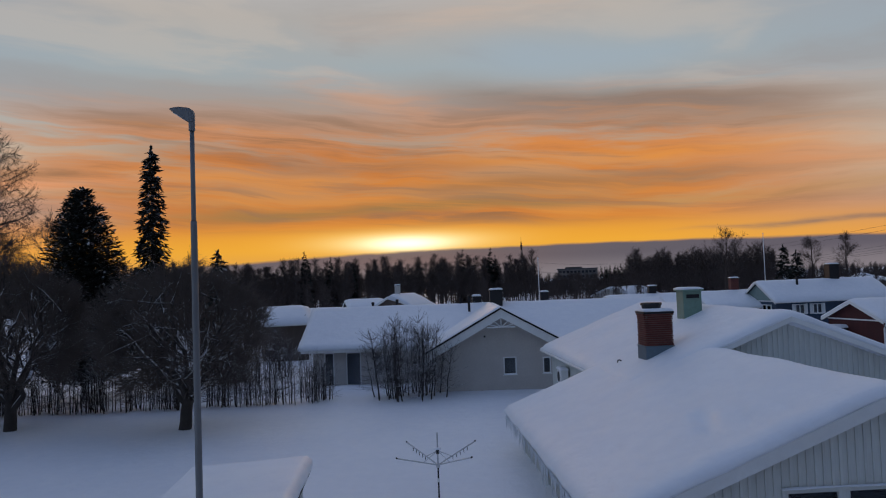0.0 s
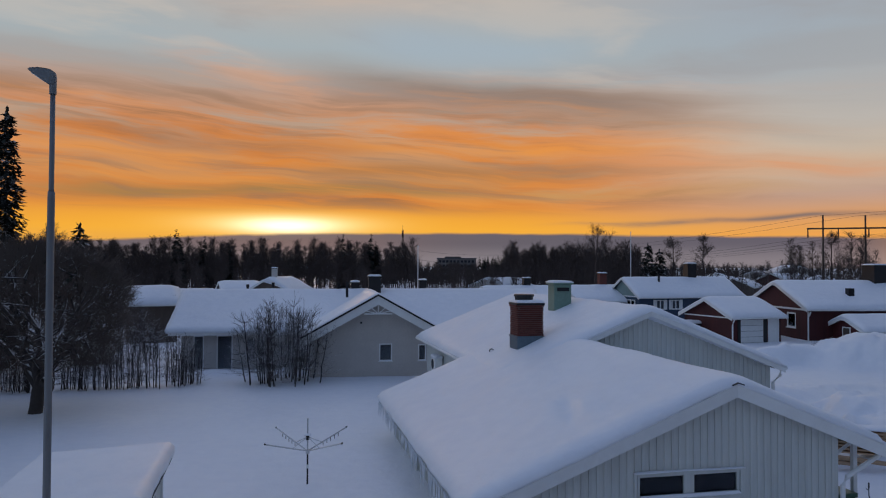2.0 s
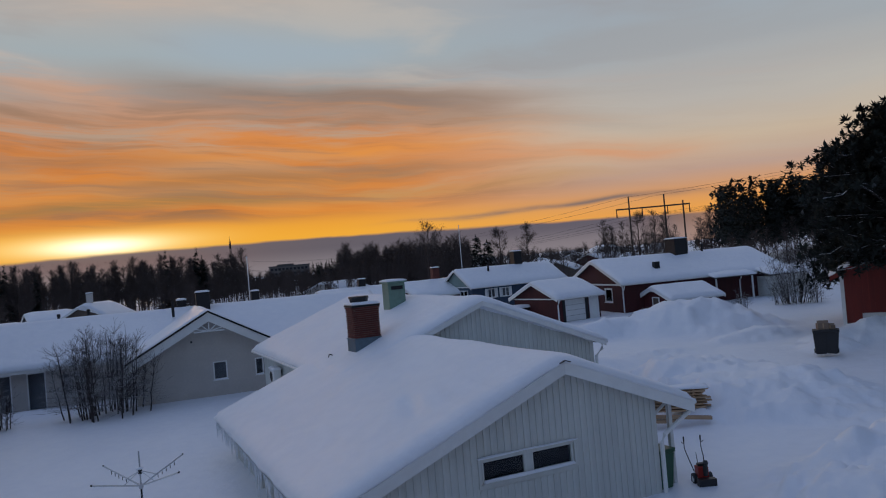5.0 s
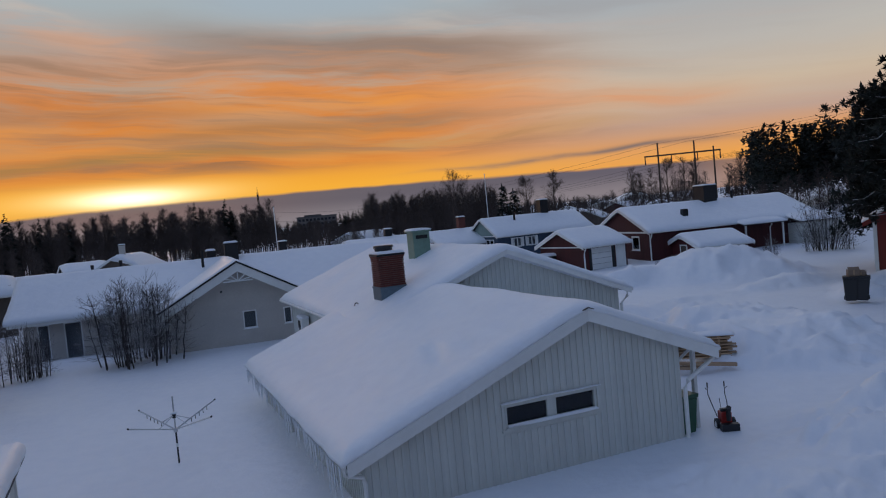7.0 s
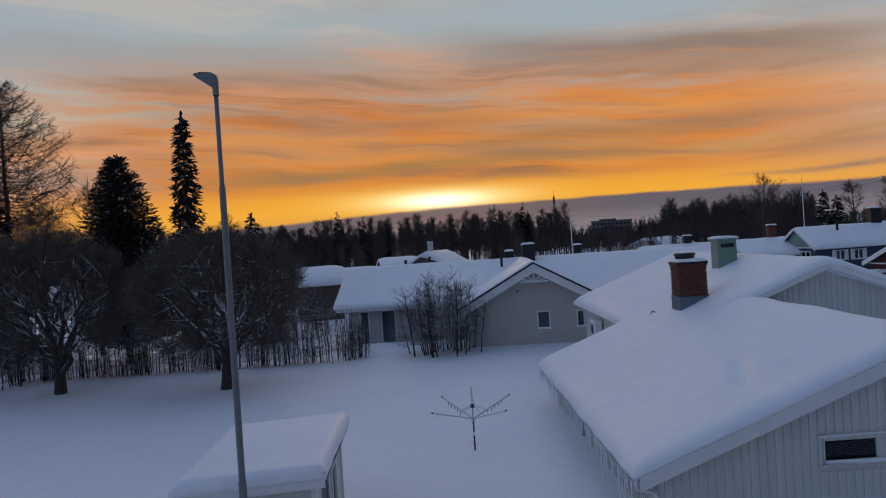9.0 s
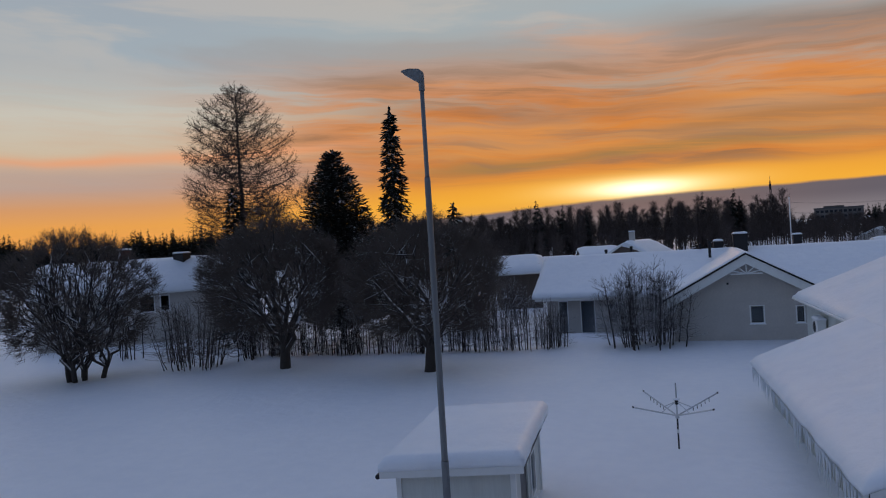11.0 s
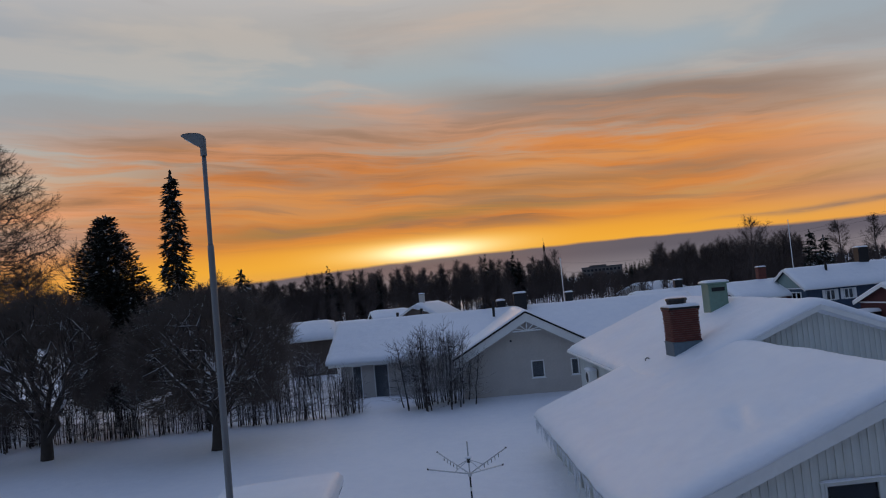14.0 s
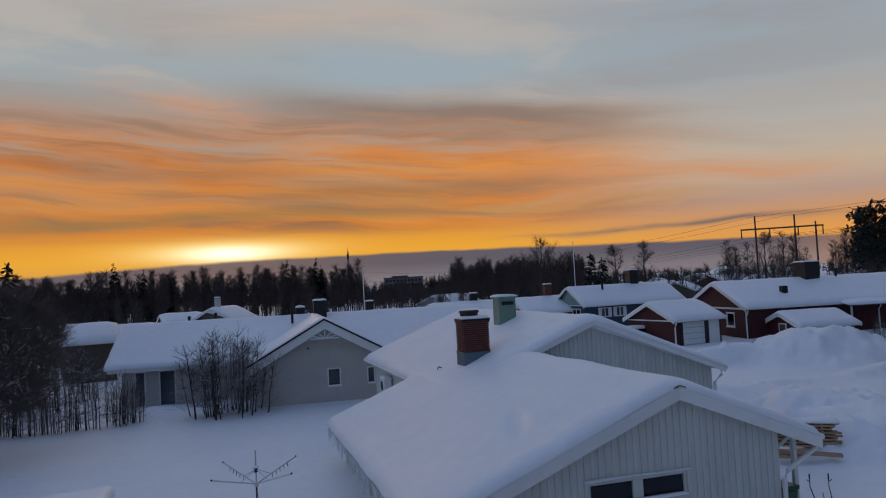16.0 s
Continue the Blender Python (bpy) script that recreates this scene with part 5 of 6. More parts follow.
def power_line():
    poles = [(88.7, 120.9, 15.4), (94.0, 116.9, 15.2), (96.6, 114.7, 13.7)]
    h = thing("power_pylon", pose(93.5, 117.2, 0), "three-legged wooden power line pylon with a crossbeam", "pylon")
    o = Vector((93.5, 117.2, 0))
    for p in poles:
        part("post", tubed([Vector((p[0], p[1], -1)) - o, Vector(p) - o], 0.19, 0.14), POLE_WOOD, h)
    a, b = Vector((86.6, 122.4, 13.0)) - o, Vector((97.6, 113.9, 12.9)) - o
    part("crossbeam", tubed([a, b], 0.16, sides=6), POLE_WOOD, h)
    for t in (0.01, 0.36, 0.7, 0.99):
        p = a.lerp(b, t)
        part("insulator", tubed([p, p - Vector((0, 0, 0.9)), p - Vector((0, 0, 1.6))], 0.09, 0.12, 6), DARK_METAL, h)
    for t, z in ((0.01, 11.3), (0.36, 11.3), (0.7, 11.3), (0.99, 11.3), (0.16, 15.3), (0.56, 15.1)):
        p = a.lerp(b, t) + o
        for q, sag in ((Vector((150.0, 60.0, z + 9)), 1.5), (Vector((30.0, 360.0, z + 1)), 6.0)):
            pts = [Vector((p.x, p.y, z)).lerp(q, s) - Vector((0, 0, 4 * sag * s * (1 - s))) for s in np.linspace(0, 1, 14)]
            w = new("power_cable", bpy.data.meshes.new("power_cable"))
            bm = tubed(pts, 0.018, sides=4)
            bm.to_mesh(w.data)
            bm.free()
            w.data.materials.append(DARK_METAL)
            tagged(w, "thin black overhead power cable from the pylon", "cable", "power cables")


power_line()


# ---- trees ----
def sticks(segs, sides=3):
    """Many tapered sticks (p0, p1, r0, r1) as one mesh."""
    s = np.array([(*a, *b, ra, rb) for a, b, ra, rb in segs], float)
    p0, p1, r0, r1 = s[:, :3], s[:, 3:6], s[:, 6:7], s[:, 7:8]
    d = p1 - p0
    d /= np.linalg.norm(d, axis=1, keepdims=True) + 1e-9
    ref = np.where(np.abs(d[:, 2:3]) < 0.9, [[0, 0, 1.0]], [[1.0, 0, 0]])
    u = np.cross(d, ref)
    u /= np.linalg.norm(u, axis=1, keepdims=True)
    w = np.cross(d, u)
    ang = np.arange(sides) * 2 * np.pi / sides
    ring = [np.cos(a) * u + np.sin(a) * w for a in ang]
    verts = np.stack([p0 + r0 * c for c in ring] + [p1 + r1 * c for c in ring], 1).reshape(-1, 3)
    n = len(s)
    base = np.arange(n)[:, None] * 2 * sides
    quads = [base + np.array([j, (j + 1) % sides, sides + (j + 1) % sides, sides + j]) for j in range(sides)]
    faces = np.concatenate(quads, 0)
    return fast_mesh(verts, faces)


def fast_mesh(verts, faces):
    me = bpy.data.meshes.new("mesh")
    nv, nf, c = len(verts), len(faces), faces.shape[1]
    me.vertices.add(nv)
    me.vertices.foreach_set("co", np.ascontiguousarray(verts, np.float32).ravel())
    me.loops.add(nf * c)
    me.loops.foreach_set("vertex_index", np.ascontiguousarray(faces, np.int32).ravel())
    me.polygons.add(nf)
    me.polygons.foreach_set("loop_start", np.arange(0, nf * c, c, dtype=np.int32))
    me.update()
    me.validate()
    return me


def bent(rnd, a, b, r0, r1, n, wob, out, sag=0.0):
    """A crooked branch from a to b; its points."""
    a, b = Vector(a), Vector(b)
    l = (b - a).length
    pts = [a]
    for i in range(1, n + 1):
        t = i / n
        p = a.lerp(b, t) + Vector((rnd.gauss(0, wob), rnd.gauss(0, wob), rnd.gauss(0, wob))) * l * (1 - t * 0.6) + Vector((0, 0, sag * l * math.sin(math.pi * t)))
        if i == n:
            p = b
        out.append((pts[-1], p, r0 + (r1 - r0) * (i - 1) / n, r0 + (r1 - r0) * t))
        pts.append(p)
    return pts


def round_tree(name, x, y, label, height, rx, stem, seed, stems=1, limbs=7, sub=6, fine=900, twigs=12, twig_len=0.6, base_z=None, low=0.32, lean=0.0):
    """A bare broad tree with a round crown of fine upward twigs."""
    rnd = random.Random(seed)
    h = thing(name, pose(x, y, ground_z(x, y) - 0.1), label, "tree", "garden trees")
    cz, rz = height * (0.5 + low * 0.5), height * (0.5 - low * 0.5)
    wood, twig = [], []

    def on_crown(f, phi, cth):
        sth = math.sqrt(max(0.0, 1 - cth * cth))
        lump = 1 + 0.10 * math.sin(3 * phi + seed) + 0.06 * math.sin(7 * phi + 2 * seed + 4 * cth)
        return Vector((rx * f * lump * sth * math.cos(phi), rx * f * lump * sth * math.sin(phi), cz + rz * f * cth))

    ends = []
    for s in range(stems):
        off = Vector((0, 0, 0)) if stems == 1 else Vector((rnd.uniform(-0.9, 0.9), rnd.uniform(-0.6, 0.6), 0))
        fork = off * 1.4 + Vector((lean + rnd.uniform(-0.1, 0.1), 0, stem))
        r = 0.30 if stems == 1 else 0.15
        bent(rnd, off - Vector((0, 0, 0.5)), fork, r, r * 0.75, 4, 0.015, wood)
        for i in range(limbs):
            phi = 6.2832 * (i + rnd.uniform(-0.25, 0.25)) / limbs + s * 1.7
            cth = rnd.uniform(-0.75, 0.85)
            tip = on_crown(0.62, phi, cth)
            if stems > 1:
                tip = tip * 0.9 + off * 0.4
            start = fork - Vector((0, 0, rnd.uniform(0, stem * 0.4)))
            pts = bent(rnd, start, tip, r * 0.45, 0.05, 6, 0.05, wood, 0.06)
            for j in range(sub):
                st = pts[rnd.randint(2, 6)]
                phi2, c2 = phi + rnd.gauss(0, 0.55), max(-0.75, min(0.98, cth + rnd.gauss(0.1, 0.45)))
                p2 = bent(rnd, st, on_crown(rnd.uniform(0.7, 0.88), phi2, c2), 0.035, 0.016, 4, 0.06, wood, 0.03)
                ends.extend(p2[1:])
    # fine boughs all over the shell of the crown, each from the nearest limb
    near = np.array([tuple(p) for p in ends])
    for i in range(fine):
        cth = 1 - 2 * (i + 0.5) / fine
        if cth < -0.82:
            continue
        tip = on_crown(rnd.uniform(0.72, 0.97), i * 2.39996 + rnd.uniform(-0.3, 0.3), cth)
        order = np.argsort(((near - np.array(tuple(tip))) ** 2).sum(1))
        p3 = bent(rnd, ends[order[rnd.randint(0, 3)]], tip, 0.014, 0.007, 3, 0.07, twig)
        for _ in range(twigs):
            s4 = p3[rnd.randint(1, 3)].lerp(p3[rnd.randint(0, 2)], rnd.uniform(0, 0.5))
            d = (s4 - Vector((0, 0, cz - rz * 0.3))).normalized() + Vector((rnd.gauss(0, 0.5), rnd.gauss(0, 0.5), rnd.gauss(0.3, 0.35)))
            twig.append((s4, s4 + d.normalized() * twig_len * rnd.uniform(0.35, 1.0), 0.0085, 0.004))
    part("trunk", sticks(wood, 6), BARK, h)
    part("crown", sticks(twig, 3), TWIG, h)
    return h


round_tree("round_crowned_tree", -11.46, 32.3, "bare round-crowned tree with fine dark twigs and snowy limbs", 7.3, 3.85, 1.3, 21, limbs=13, sub=7, fine=1700, twigs=13, low=0.14, lean=0.25)
round_tree("round_crowned_tree", -19.69, 33.53, "bare round-crowned tree with fine dark twigs and snowy limbs", 7.9, 3.95, 1.4, 22, limbs=13, sub=7, fine=1700, twigs=13, low=0.14)
round_tree("round_crowned_tree", -29.8, 30.4, "bare broad tree with several stems and arching twigs", 7.9, 4.2, 0.9, 23, stems=6, limbs=6, sub=5, fine=1400, twigs=12, low=0.06)


def shrub(name, label, height, spread, stems, seed, twigs=26, mat=TWIG_FROST, group="", thick=0.02, fan=0.5):
    rnd = random.Random(seed)
    h = thing(name, pose(0, 0, 0), label, "shrub", group)
    wood, twig = [], []
    for i in range(stems):
        a = rnd.uniform(0, 6.2832)
        r = spread * math.sqrt(rnd.random())
        b = Vector((r * math.cos(a) * fan, r * math.sin(a) * fan, -0.3))
        hh = height * rnd.uniform(0.65, 1.0) * (1 - 0.25 * r / spread)
        tip = Vector((r * math.cos(a) * 1.1, r * math.sin(a) * 1.1, hh))
        pts = bent(rnd, b, tip, thick, 0.008, 7, 0.01, wood)
        for _ in range(twigs):
            k_ = rnd.randint(2, 7)
            s = pts[k_]
            low_ = k_ <= 4
            d = Vector((rnd.gauss(0, 0.7), rnd.gauss(0, 0.7), rnd.uniform(-0.1, 0.45) if low_ else rnd.uniform(0.3, 1.1))).normalized()
            l = rnd.uniform(0.25, 0.65) * (1.35 - 0.1 * k_) * height / 3.0
            m_ = s + d * l
            twig.append((s, m_, 0.009, 0.006))
            for _ in range(2):
                e = (d + Vector((rnd.gauss(0, 0.5), rnd.gauss(0, 0.5), rnd.uniform(0, 0.5)))).normalized()
                twig.append((m_, m_ + e * l * 0.6, 0.006, 0.003))
    tagged(part("stem_clump", sticks(wood, 5), BARK, h), kind="stuff")
    tagged(part("twig_mass", sticks(twig, 3), mat, h), kind="stuff")
    return h


def plant(ob, x, y, turn=0.0, size=1.0):
    ob.matrix_basis = pose(x, y, ground_z(x, y), 0, 0, turn) @ Matrix.Diagonal((size, size, size, 1))


def copy_at(ob, x, y, turn, size):
    c = copy_thing(ob, pose(x, y, ground_z(x, y), 0, 0, turn))
    c.scale = (size, size, size)


b = shrub("birch_shrub", "clump of slender bare stems with a little snow", 4.3, 2.1, 46, 31, 46, TWIG_FROST, "", 0.04, 0.9)
plant(b, -2.0, 39.3)
b = shrub("garden_shrub", "dense bare shrub with upright stems in snow", 4.0, 2.1, 34, 32, 26, TWIG, "", 0.03, 0.7)
plant(b, -25.3, 33.7)
b = shrub("yard_shrub", "large bare frosted shrub beside the red house", 4.5, 2.3, 40, 33, 24, TWIG_FROST, "", 0.03, 0.5)
plant(b, 49.5, 46.3)
hedge = [shrub("hedge_shrub", "bare hedge shrub with snow on its twigs", 3.0, 0.85, 10, 40 + i, 20, TWIG_FROST, "hedge shrubs", 0.03, 0.95) for i in range(4)]
rnd = random.Random(8)
for i in range(30):
    t = i / 29
    x, y = -24.5 + 18.0 * t + rnd.uniform(-0.2, 0.2), 37.6 + 1.0 * t + rnd.uniform(-0.35, 0.35)
    sz = rnd.uniform(0.8, 1.1) * (1.0 if t < 0.8 else 0.85)
    if i < 4:
        plant(hedge[i], x, y, rnd.uniform(0, 360), sz)
    else:
        copy_at(hedge[i % 4], x, y, rnd.uniform(0, 360), sz)
for x, y, s in ((-11.5, 46.0, 1.1), (-13.0, 48.5, 1.2), (-14.8, 51.0, 1.3), (-12.0, 52.5, 1.2), (-10.6, 49.5, 1.0), (-16.5, 47.5, 1.2), (-7.4, 40.2, 0.8), (38.0, 47.0, 0.45), (35.5, 47.6, 0.4), (40.5, 46.0, 0.45), (43.0, 45.6, 0.5), (33.2, 46.0, 0.35), (48.5, 46.5, 0.8), (50.5, 45.2, 0.9), (44.5, 47.0, 0.6), (-24.0, 36.5, 1.2), (-27.5, 36.0, 1.3), (-32.5, 37.0, 1.4)):
    copy_at(hedge[int(abs(x) * 7) % 4], x, y, x * 40, s)


def blades(items, width):
    """Thin pointed needle sprays (p, direction, length) as diamonds, bent along the middle."""
    a = np.array([(*p, *d, l) for p, d, l in items], float)
    p, d, l = a[:, :3], a[:, 3:6], a[:, 6:7]
    d /= np.linalg.norm(d, axis=1, keepdims=True) + 1e-9
    u = np.cross(d, [[0, 0, 1.0]]) + 1e-6
    u /= np.linalg.norm(u, axis=1, keepdims=True)
    w = np.cross(u, d)
    mid = p + d * l * 0.45
    verts = np.stack([p, mid + u * l * width, p + d * l, mid - u * l * width, mid - w * l * width * 0.5], 1).reshape(-1, 3)
    b = np.arange(len(a))[:, None] * 5
    faces = np.concatenate([b + np.array(f) for f in ((0, 1, 4), (1, 2, 4), (2, 3, 4), (3, 0, 4))], 0)
    return fast_mesh(verts, faces)


def conifer(name, x, y, label, height, radius, low, seed, rise=-0.25, tiers=46, arms=9, spray=0.5, shape=None, mat=None, needle_w=0.3, jag=0.38):
    rnd = random.Random(seed)
    shape = shape or (lambda t: (1 - t) ** 0.9)
    h = thing(name, pose(x, y, ground_z(x, y) - 0.1), label, "tree")
    wood, leaf = [], []
    bent(rnd, (0, 0, -0.3), (0, 0, height * 0.98), 0.22, 0.02, 10, 0.002, wood)
    for i in range(tiers):
        t = (i + rnd.uniform(-0.3, 0.3)) / tiers
        z = low + (height - low) * t
        for j in range(max(3, int(arms * (1 - 0.5 * t)))):
            phi = rnd.uniform(0, 6.2832)
            r = radius * shape(t) * (1.08 - jag * rnd.random()) + 0.12
            c, s = math.cos(phi), math.sin(phi)
            tip = Vector((r * c, r * s, z + rise * r + rnd.uniform(-0.15, 0.15)))
            wood.append((Vector((0, 0, z)), tip, 0.03, 0.008))
            n = 3 + int(r * 4.5)
            for q in range(n):
                f = 0.25 + 0.8 * (q + rnd.random()) / n
                p = Vector((0, 0, z)).lerp(tip, f)
                d = Vector((c, s, rise * 0.8)) + Vector((rnd.gauss(0, 0.55), rnd.gauss(0, 0.55), rnd.gauss(-0.1, 0.3)))
                leaf.append((p, d, spray * rnd.uniform(0.6, 1.2)))
    leaf += [(Vector((0, 0, height - 0.9 + 0.05 * q)), Vector((rnd.gauss(0, 0.35), rnd.gauss(0, 0.35), 0.7)), 0.32) for q in range(18)]
    part("trunk", sticks(wood, 4), BARK, h)
    part("crown", blades(leaf, needle_w), mat or NEEDLE, h)
    return h


conifer("columnar_spruce", -18.24, 46.6, "tall narrow dark spruce dusted with snow", 15.1, 1.3, 2.0, 51, -0.45, 84, 13, 0.40, lambda t: (1 - t) ** 0.62 * (0.92 + 0.08 * math.sin(t * 60)), jag=0.26)
conifer("broad_conifer", -20.2, 41.65, "broad dark cone-shaped conifer flecked with snow", 11.9, 2.2, 1.0, 52, 0.3, 100, 26, 0.30, lambda t: min(1.0, 1.5 * (1 - t) ** 0.66), jag=0.12)
conifer("dark_spruce", -27.6, 41.8, "dark spruce in front of the larch", 10.2, 1.6, 1.0, 53, -0.3, 40, 9, 0.5)
conifer("dark_spruce", -14.6, 48.0, "small dark conifer between the trees", 8.5, 1.6, 1.0, 54, -0.3, 30, 8, 0.5)


def larch():
    rnd = random.Random(61)
    x, y, H = -31.4, 48.8, 18.7
    h = thing("bare_larch", pose(x, y, ground_z(x, y)), "tall bare larch with fine upturned branches", "tree")
    wood, twig = [], []
    bent(rnd, (0, 0, -0.4), (0, 0, H), 0.30, 0.02, 14, 0.002, wood)
    for i in range(170):
        t = 0.24 + 0.745 * (i / 170)
        z = H * t
        phi = i * 2.4 + rnd.uniform(-0.4, 0.4)
        reach = np.interp(z, (4.5, 8.0, 11.0, 14.0, 17.0, 18.6), (3.0, 3.9, 4.2, 3.6, 1.6, 0.25))
        r = float(reach) * rnd.uniform(0.78, 1.08) + 0.1
        c, s = math.cos(phi), math.sin(phi)
        lift = r * (0.02 + 0.75 * max(0.0, t - 0.35))
        tip = Vector((r * c, r * s, z + lift))
        pts = bent(rnd, (0, 0, z), tip, 0.055 * (1.25 - t), 0.012, 8, 0.010, wood, -0.11)
        for k_ in range(2, 9):
            for _ in range(int(1 + r * 0.5 * k_)):
                p = pts[k_].lerp(pts[k_ - 1], rnd.random())
                side = Vector((-s, c, 0)) * rnd.choice((-1, 1))
                d = (side * rnd.uniform(0.1, 1.0) + Vector((c, s, 0)) * 0.4 + Vector((0, 0, rnd.uniform(-0.8, 0.9)))).normalized()
                l = rnd.uniform(0.3, 0.85) * (0.5 + 0.10 * r)
                q = p + d * l
                twig.append((p, q, 0.012, 0.007))
                for _ in range(2):
                    e = (d + Vector((rnd.gauss(0, 0.45), rnd.gauss(0, 0.45), rnd.gauss(0.25, 0.4)))).normalized()
                    twig.append((p.lerp(q, rnd.uniform(0.4, 1)), q + e * l * 0.5, 0.007, 0.004))
    part("trunk", sticks(wood, 6), LARCH, h)
    part("crown", sticks(twig, 3), LARCH, h)


larch()


def open_tree(name, x, y, height, spread, seed, label, mat=TWIG, start=0.25):
    """A bare tree with an upright stem and rising boughs, such as a birch."""
    rnd = random.Random(seed)
    h = thing(name, pose(x, y, ground_z(x, y)), label, "tree")
    wood, twig = [], []
    trunk = bent(rnd, (0, 0, -0.4), (rnd.uniform(-0.5, 0.5), 0, height), 0.02 * height, 0.02, 10, 0.01, wood)
    for i in range(int(26 + height)):
        t = rnd.uniform(start, 0.97)
        s = trunk[min(9, int(t * 10))].lerp(trunk[min(10, int(t * 10) + 1)], t * 10 % 1)
        phi = rnd.uniform(0, 6.2832)
        r = spread * (1 - t) ** 0.6 * rnd.uniform(0.5, 1.1)
        tip = s + Vector((r * math.cos(phi), r * math.sin(phi), r * rnd.uniform(0.6, 1.4)))
        pts = bent(rnd, s, tip, 0.006 * height * (1.1 - t), 0.012, 5, 0.05, wood)
        for k_ in range(2, 6):
            for _ in range(7):
                d = (tip - s).normalized() + Vector((rnd.gauss(0, 0.6), rnd.gauss(0, 0.6), rnd.gauss(0.1, 0.5)))
                q = pts[k_] + d.normalized() * rnd.uniform(0.3, 1.1) * height * 0.06
                twig.append((pts[k_], q, 0.014, 0.006))
                for _ in range(2):
                    e = d.normalized() + Vector((rnd.gauss(0, 0.5), rnd.gauss(0, 0.5), rnd.gauss(0, 0.5)))
                    twig.append((q, q + e.normalized() * height * 0.035, 0.010, 0.004))
    part("trunk", sticks(wood, 5), mat, h)
    part("crown", sticks(twig, 3), mat, h)


open_tree("bare_birch", -24.0, 46.0, 10.5, 3.2, 71, "bare birch lit by the sunset behind dark trees")
open_tree("bare_birch", -16.6, 49.5, 8.6, 1.8, 72, "small bare birch behind the spruce")
open_tree("bare_birch", -27.0, 45.5, 9.5, 3.0, 73, "bare birch behind the round-crowned trees")


open_tree("bare_birch", 46.0, 121.6, 12.4, 5.0, 74, "big bare tree standing above the far woods", FAR_TWIG)
open_tree("bare_birch", 66.7, 134.4, 11.8, 3.0, 75, "bare birch beyond the blue house", FAR_TWIG)
open_tree("bare_birch", 71.6, 131.8, 11.6, 3.0, 76, "bare birch beyond the blue house", FAR_TWIG)
open_tree("bare_birch", 92.5, 124.0, 11.5, 3.2, 77, "bare birch near the power line", FAR_TWIG)
conifer("dark_spruce", 54.0, 118.0, "dark spruce beside the big bare tree", 9.8, 2.2, 1.0, 78, -0.3, 30, 8, 0.7)
conifer("dark_spruce", 56.5, 119.0, "dark spruce beside the big bare tree", 8.8, 2.2, 1.0, 79, -0.3, 30, 8, 0.7)


def pine(x, y, height, radius, low, seed, label):
    rnd = random.Random(seed)
    h = thing("pine", pose(x, y, ground_z(x, y) - 0.2), label, "tree", "pines")
    wood, leaf = [], []
    trunk = bent(rnd, (0, 0, -0.3), (rnd.uniform(-0.4, 0.4), rnd.uniform(-0.4, 0.4), height), 0.26, 0.06, 9, 0.008, wood)
    for i in range(105):
        t = low + (1 - low) * (i / 104)
        s = Vector((0, 0, height * t))
        phi = rnd.uniform(0, 6.2832)
        r = radius * (0.55 + 0.45 * math.sin(math.pi * min(1, (t - low) / (1 - low) * 0.8 + 0.25))) * rnd.uniform(0.6, 1.1) * (1 if t < 0.85 else 0.6)
        tip = s + Vector((r * math.cos(phi), r * math.sin(phi), r * rnd.uniform(-0.2, 0.4)))
        pts = bent(rnd, s, tip, 0.07, 0.02, 5, 0.05, wood)
        for k_ in range(2, 6):
            for _ in range(4):
                c = pts[k_] + Vector((rnd.gauss(0, 0.5), rnd.gauss(0, 0.5), rnd.gauss(0.1, 0.25)))
                for _ in range(18):
                    leaf.append((c, Vector((rnd.gauss(0, 1), rnd.gauss(0, 1), rnd.gauss(0.3, 0.7))), rnd.uniform(0.25, 0.5)))
    part("trunk", sticks(wood, 6), BARK, h)
    part("crown", blades(leaf, 0.2), NEEDLE_BARE, h)


pine(41.8, 33.8, 11.0, 2.6, 0.2, 81, "large dark pine beside the red barn")
pine(46.6, 33.4, 12.0, 4.2, 0.25, 82, "dark pine behind the red barn")
pine(37.3, 27.1, 10.9, 4.9, 0.3, 83, "large dark pine spreading over the front of the red barn")

# ---- woods ----
def spruce_template(seed, h=12.0, tiers=28, arms=6):
    rnd = random.Random(seed)
    out = []
    for i in range(tiers):
        t = i / tiers
        r = h * 0.17 * (1 - t) ** 0.85 + 0.22
        for j in range(arms):
            phi = rnd.uniform(0, 6.28)
            out.append((Vector((0, 0, h * (0.06 + 0.93 * t) + rnd.uniform(-0.35, 0.35))), Vector((math.cos(phi), math.sin(phi), rnd.uniform(-0.7, -0.1))), r * rnd.uniform(0.8, 1.35)))
    return out


def pine_template(seed, h=13.0):
    rnd = random.Random(seed)
    out = []
    for i in range(90):
        t = rnd.uniform(0.35, 1.0)
        a, r = rnd.uniform(0, 6.28), h * 0.17 * math.sqrt(rnd.random()) * (1.25 - t * 0.7)
        for _ in range(3):
            out.append((Vector((r * math.cos(a), r * math.sin(a), h * t)), Vector((rnd.gauss(0, 1), rnd.gauss(0, 1), rnd.gauss(0.2, 0.6))), rnd.uniform(0.6, 1.2)))
    return out


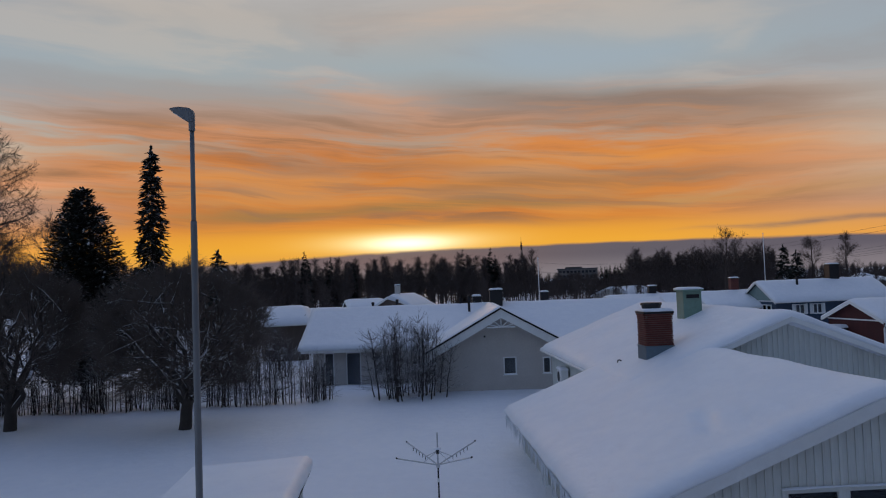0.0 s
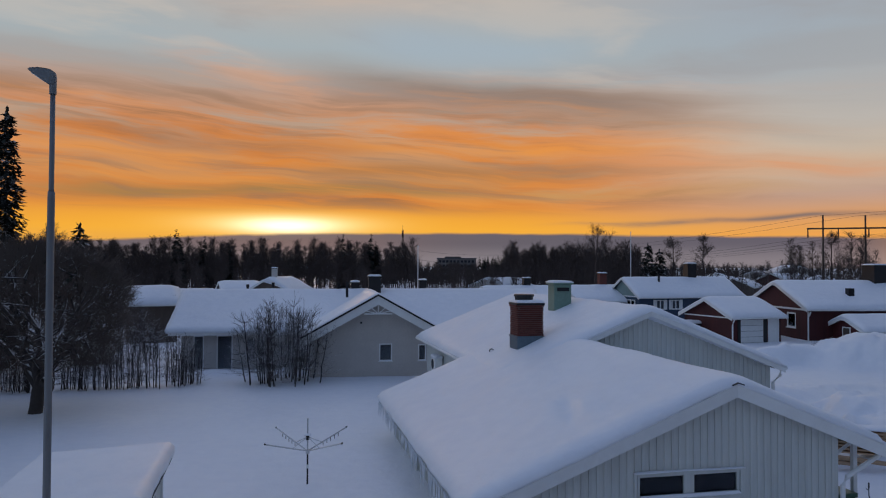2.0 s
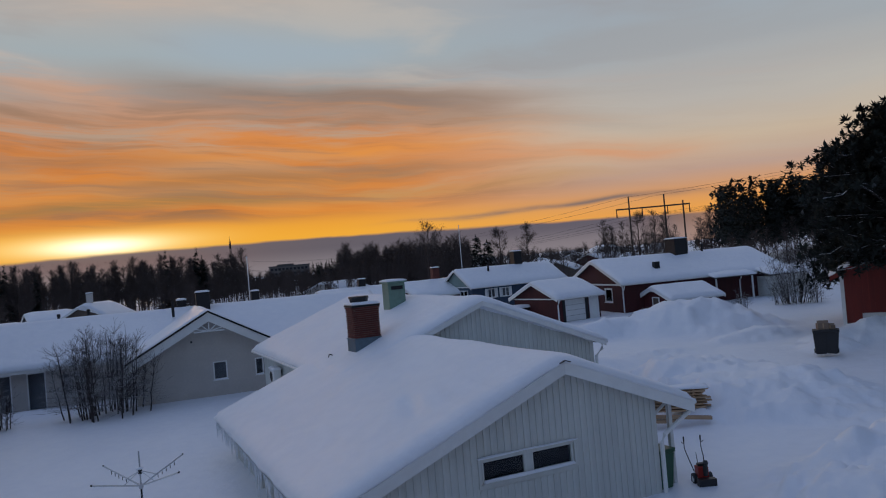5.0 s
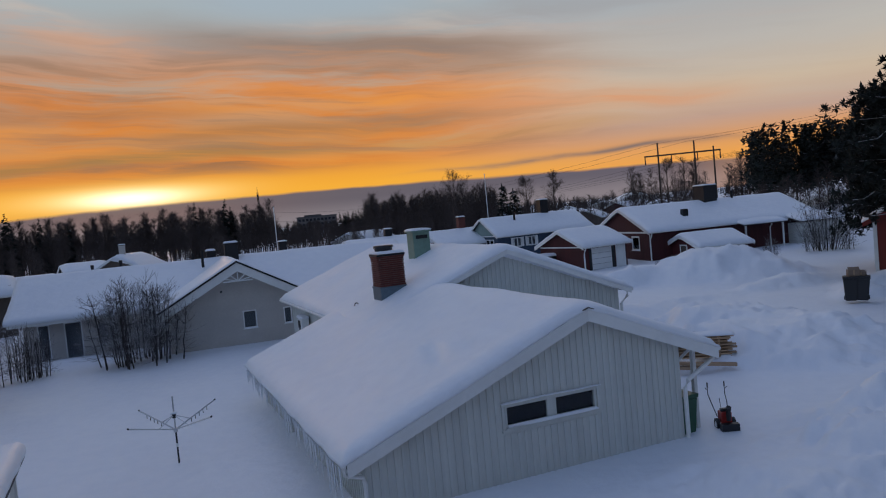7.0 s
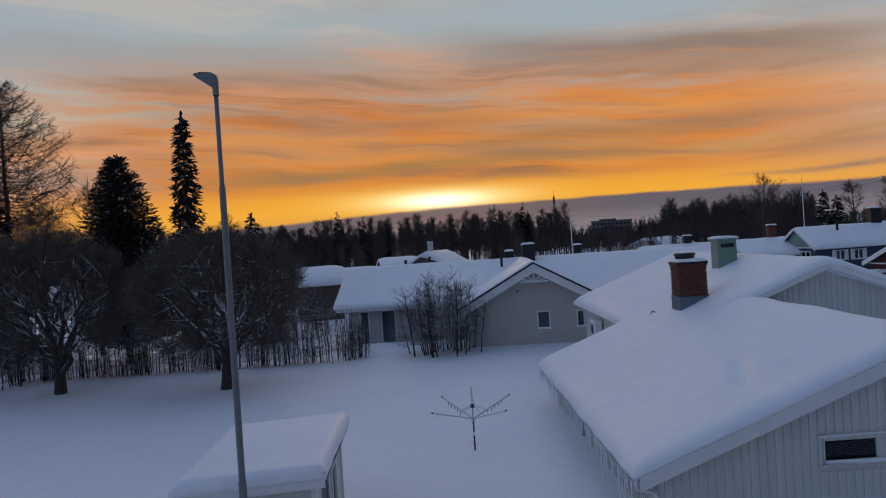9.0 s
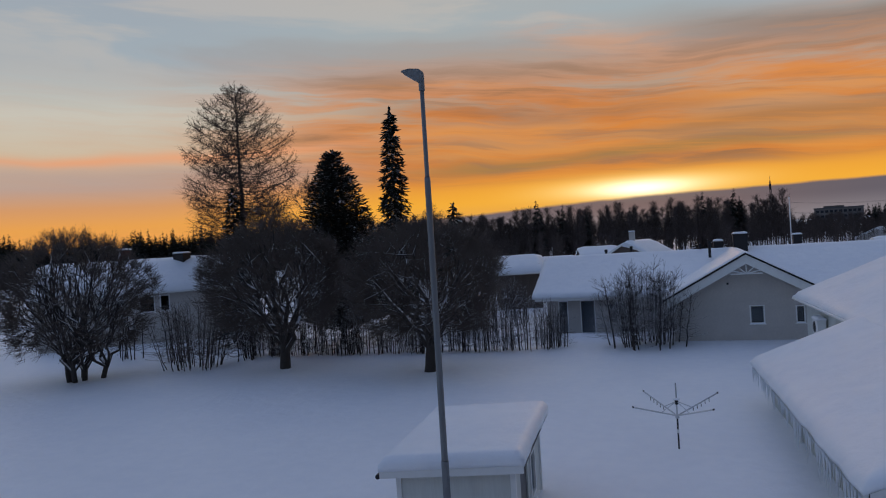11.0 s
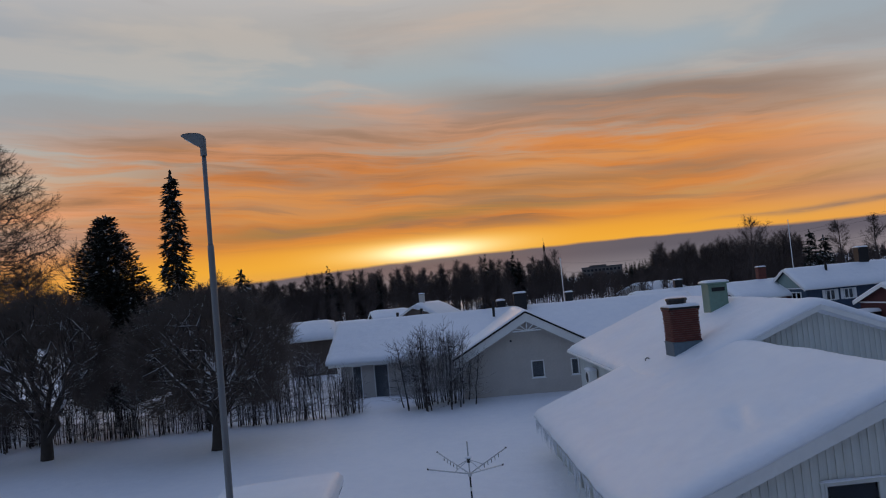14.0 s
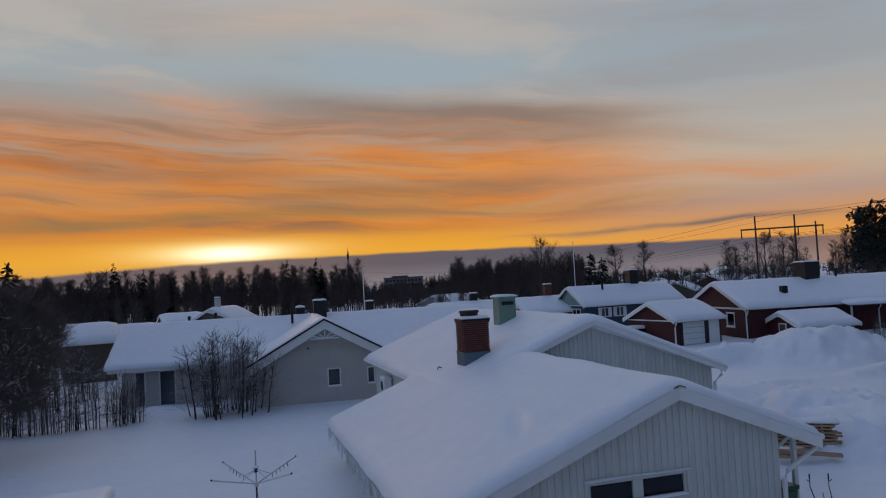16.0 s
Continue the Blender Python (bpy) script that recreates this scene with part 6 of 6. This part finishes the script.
def bare_template(seed, h=12.0, boughs=34, twigs=7):
    rnd = random.Random(seed)
    out = [((0, 0, 0), (0, 0, h * 0.55), 0.13, 0.09), ((0, 0, h * 0.55), (rnd.uniform(-0.3, 0.3), 0, h), 0.09, 0.02)]
    for i in range(boughs):
        t = rnd.uniform(0.2, 0.97)
        a, r = rnd.uniform(0, 6.28), h * 0.2 * (1.05 - t) + 0.4
        p = Vector((0, 0, h * t))
        q = p + Vector((r * math.cos(a), r * math.sin(a), r * rnd.uniform(0.7, 1.6)))
        out.append((p, q, 0.055, 0.02))
        for _ in range(twigs):
            s = p.lerp(q, rnd.uniform(0.25, 1))
            out.append((s, s + Vector((rnd.gauss(0, 0.6), rnd.gauss(0, 0.6), rnd.uniform(0.2, 1.0))) * h * 0.08, 0.03, 0.012))
    return out


def scatter(template, places, kind):
    """Copies of a template at (x, y, z, turn, size), joined."""
    me = blades(template, 0.3) if kind == "needle" else sticks(template, 3)
    n = len(me.vertices)
    v = np.empty(n * 3, np.float32)
    me.vertices.foreach_get("co", v)
    v = v.reshape(-1, 3)
    c = len(me.polygons[0].vertices)
    f = np.empty(len(me.loops), np.int32)
    me.loops.foreach_get("vertex_index", f)
    f = f.reshape(-1, c)
    bpy.data.meshes.remove(me)
    vs, fs = [], []
    for i, (x, y, z, a, s) in enumerate(places):
        ca, sa = math.cos(a), math.sin(a)
        vs.append(np.stack([(v[:, 0] * ca - v[:, 1] * sa) * s + x, (v[:, 0] * sa + v[:, 1] * ca) * s + y, v[:, 2] * s + z], 1))
        fs.append(f + i * n)
    return fast_mesh(np.concatenate(vs), np.concatenate(fs))


def wood(name, label, places, template, kind, mat):
    me = scatter(template, places, kind)
    me.materials.append(mat)
    ob = new(name, me)
    tagged(ob, label, "woods", kind="stuff")


rnd = random.Random(99)


def belt(n, a0, a1, d0, d1, s0, s1):
    """Places in a belt between two bearings (degrees to the right) and two distances."""
    out = []
    for _ in range(n):
        a, d = radians(rnd.uniform(a0, a1)), rnd.uniform(d0, d1)
        x, y = d * math.sin(a), d * math.cos(a)
        out.append((x, y, ground_z(x, y) - 0.2, rnd.uniform(0, 6.28), rnd.uniform(s0, s1)))
    return out


wood("bare_woods", "far belt of bare birches, brown and hazy", belt(620, -24, 7, 150, 280, 0.55, 0.98), bare_template(1, 12.0, 44, 9), "stick", FAR_TWIG)
wood("bare_woods", "far belt of bare birches, brown and hazy", belt(130, 7, 14, 140, 240, 0.35, 0.6) + belt(380, 14, 24, 150, 280, 0.55, 0.98) + belt(150, 24, 36, 170, 300, 0.4, 0.62), bare_template(2), "stick", FAR_TWIG)
wood("undergrowth", "dark tangle of bare saplings below the far woods", belt(900, -26, 38, 118, 230, 0.28, 0.55), bare_template(8, 12.0, 18, 4), "stick", FAR_TWIG)
wood("spruce_woods", "far dark spruces standing among birches", belt(45, -26, 6, 150, 280, 0.6, 1.2) + belt(60, 12, 16, 200, 300, 0.6, 0.85) + belt(90, 14, 23, 200, 340, 0.5, 0.85) + belt(80, 23, 36, 220, 340, 0.35, 0.55) + belt(160, 4, 15, 240, 440, 0.35, 0.62), spruce_template(3), "needle", NEEDLE_BARE)
wood("undergrowth", "dark tangle of bare saplings before the forest", belt(560, -64, -16, 92, 200, 0.3, 0.55) + belt(130, -21, -9.5, 62, 92, 0.2, 0.36), bare_template(9, 12.0, 18, 4), "stick", FAR_TWIG)
wood("spruce_woods", "far dark forest along the horizon", belt(1300, -70, -24, 230, 380, 0.95, 1.32) + belt(400, -26, -10, 230, 400, 0.6, 0.95), spruce_template(4), "needle", NEEDLE_BARE)
wood("spruce_woods", "distant forest along the horizon", belt(1500, -70, 70, 500, 1000, 0.5, 0.85), spruce_template(5, 12.0, 12, 5), "needle", NEEDLE_BARE)
wood("bare_woods", "bare trees round the power line", belt(60, 34, 46, 150, 240, 0.6, 1.0) + belt(70, 43, 54, 88, 112, 0.22, 0.5), bare_template(6), "stick", FAR_TWIG)
wood("pine_woods", "dark pine wood on a snowy rise", belt(190, 42.5, 62, 105, 165, 0.62, 0.92), pine_template(7), "needle", NEEDLE_BARE)
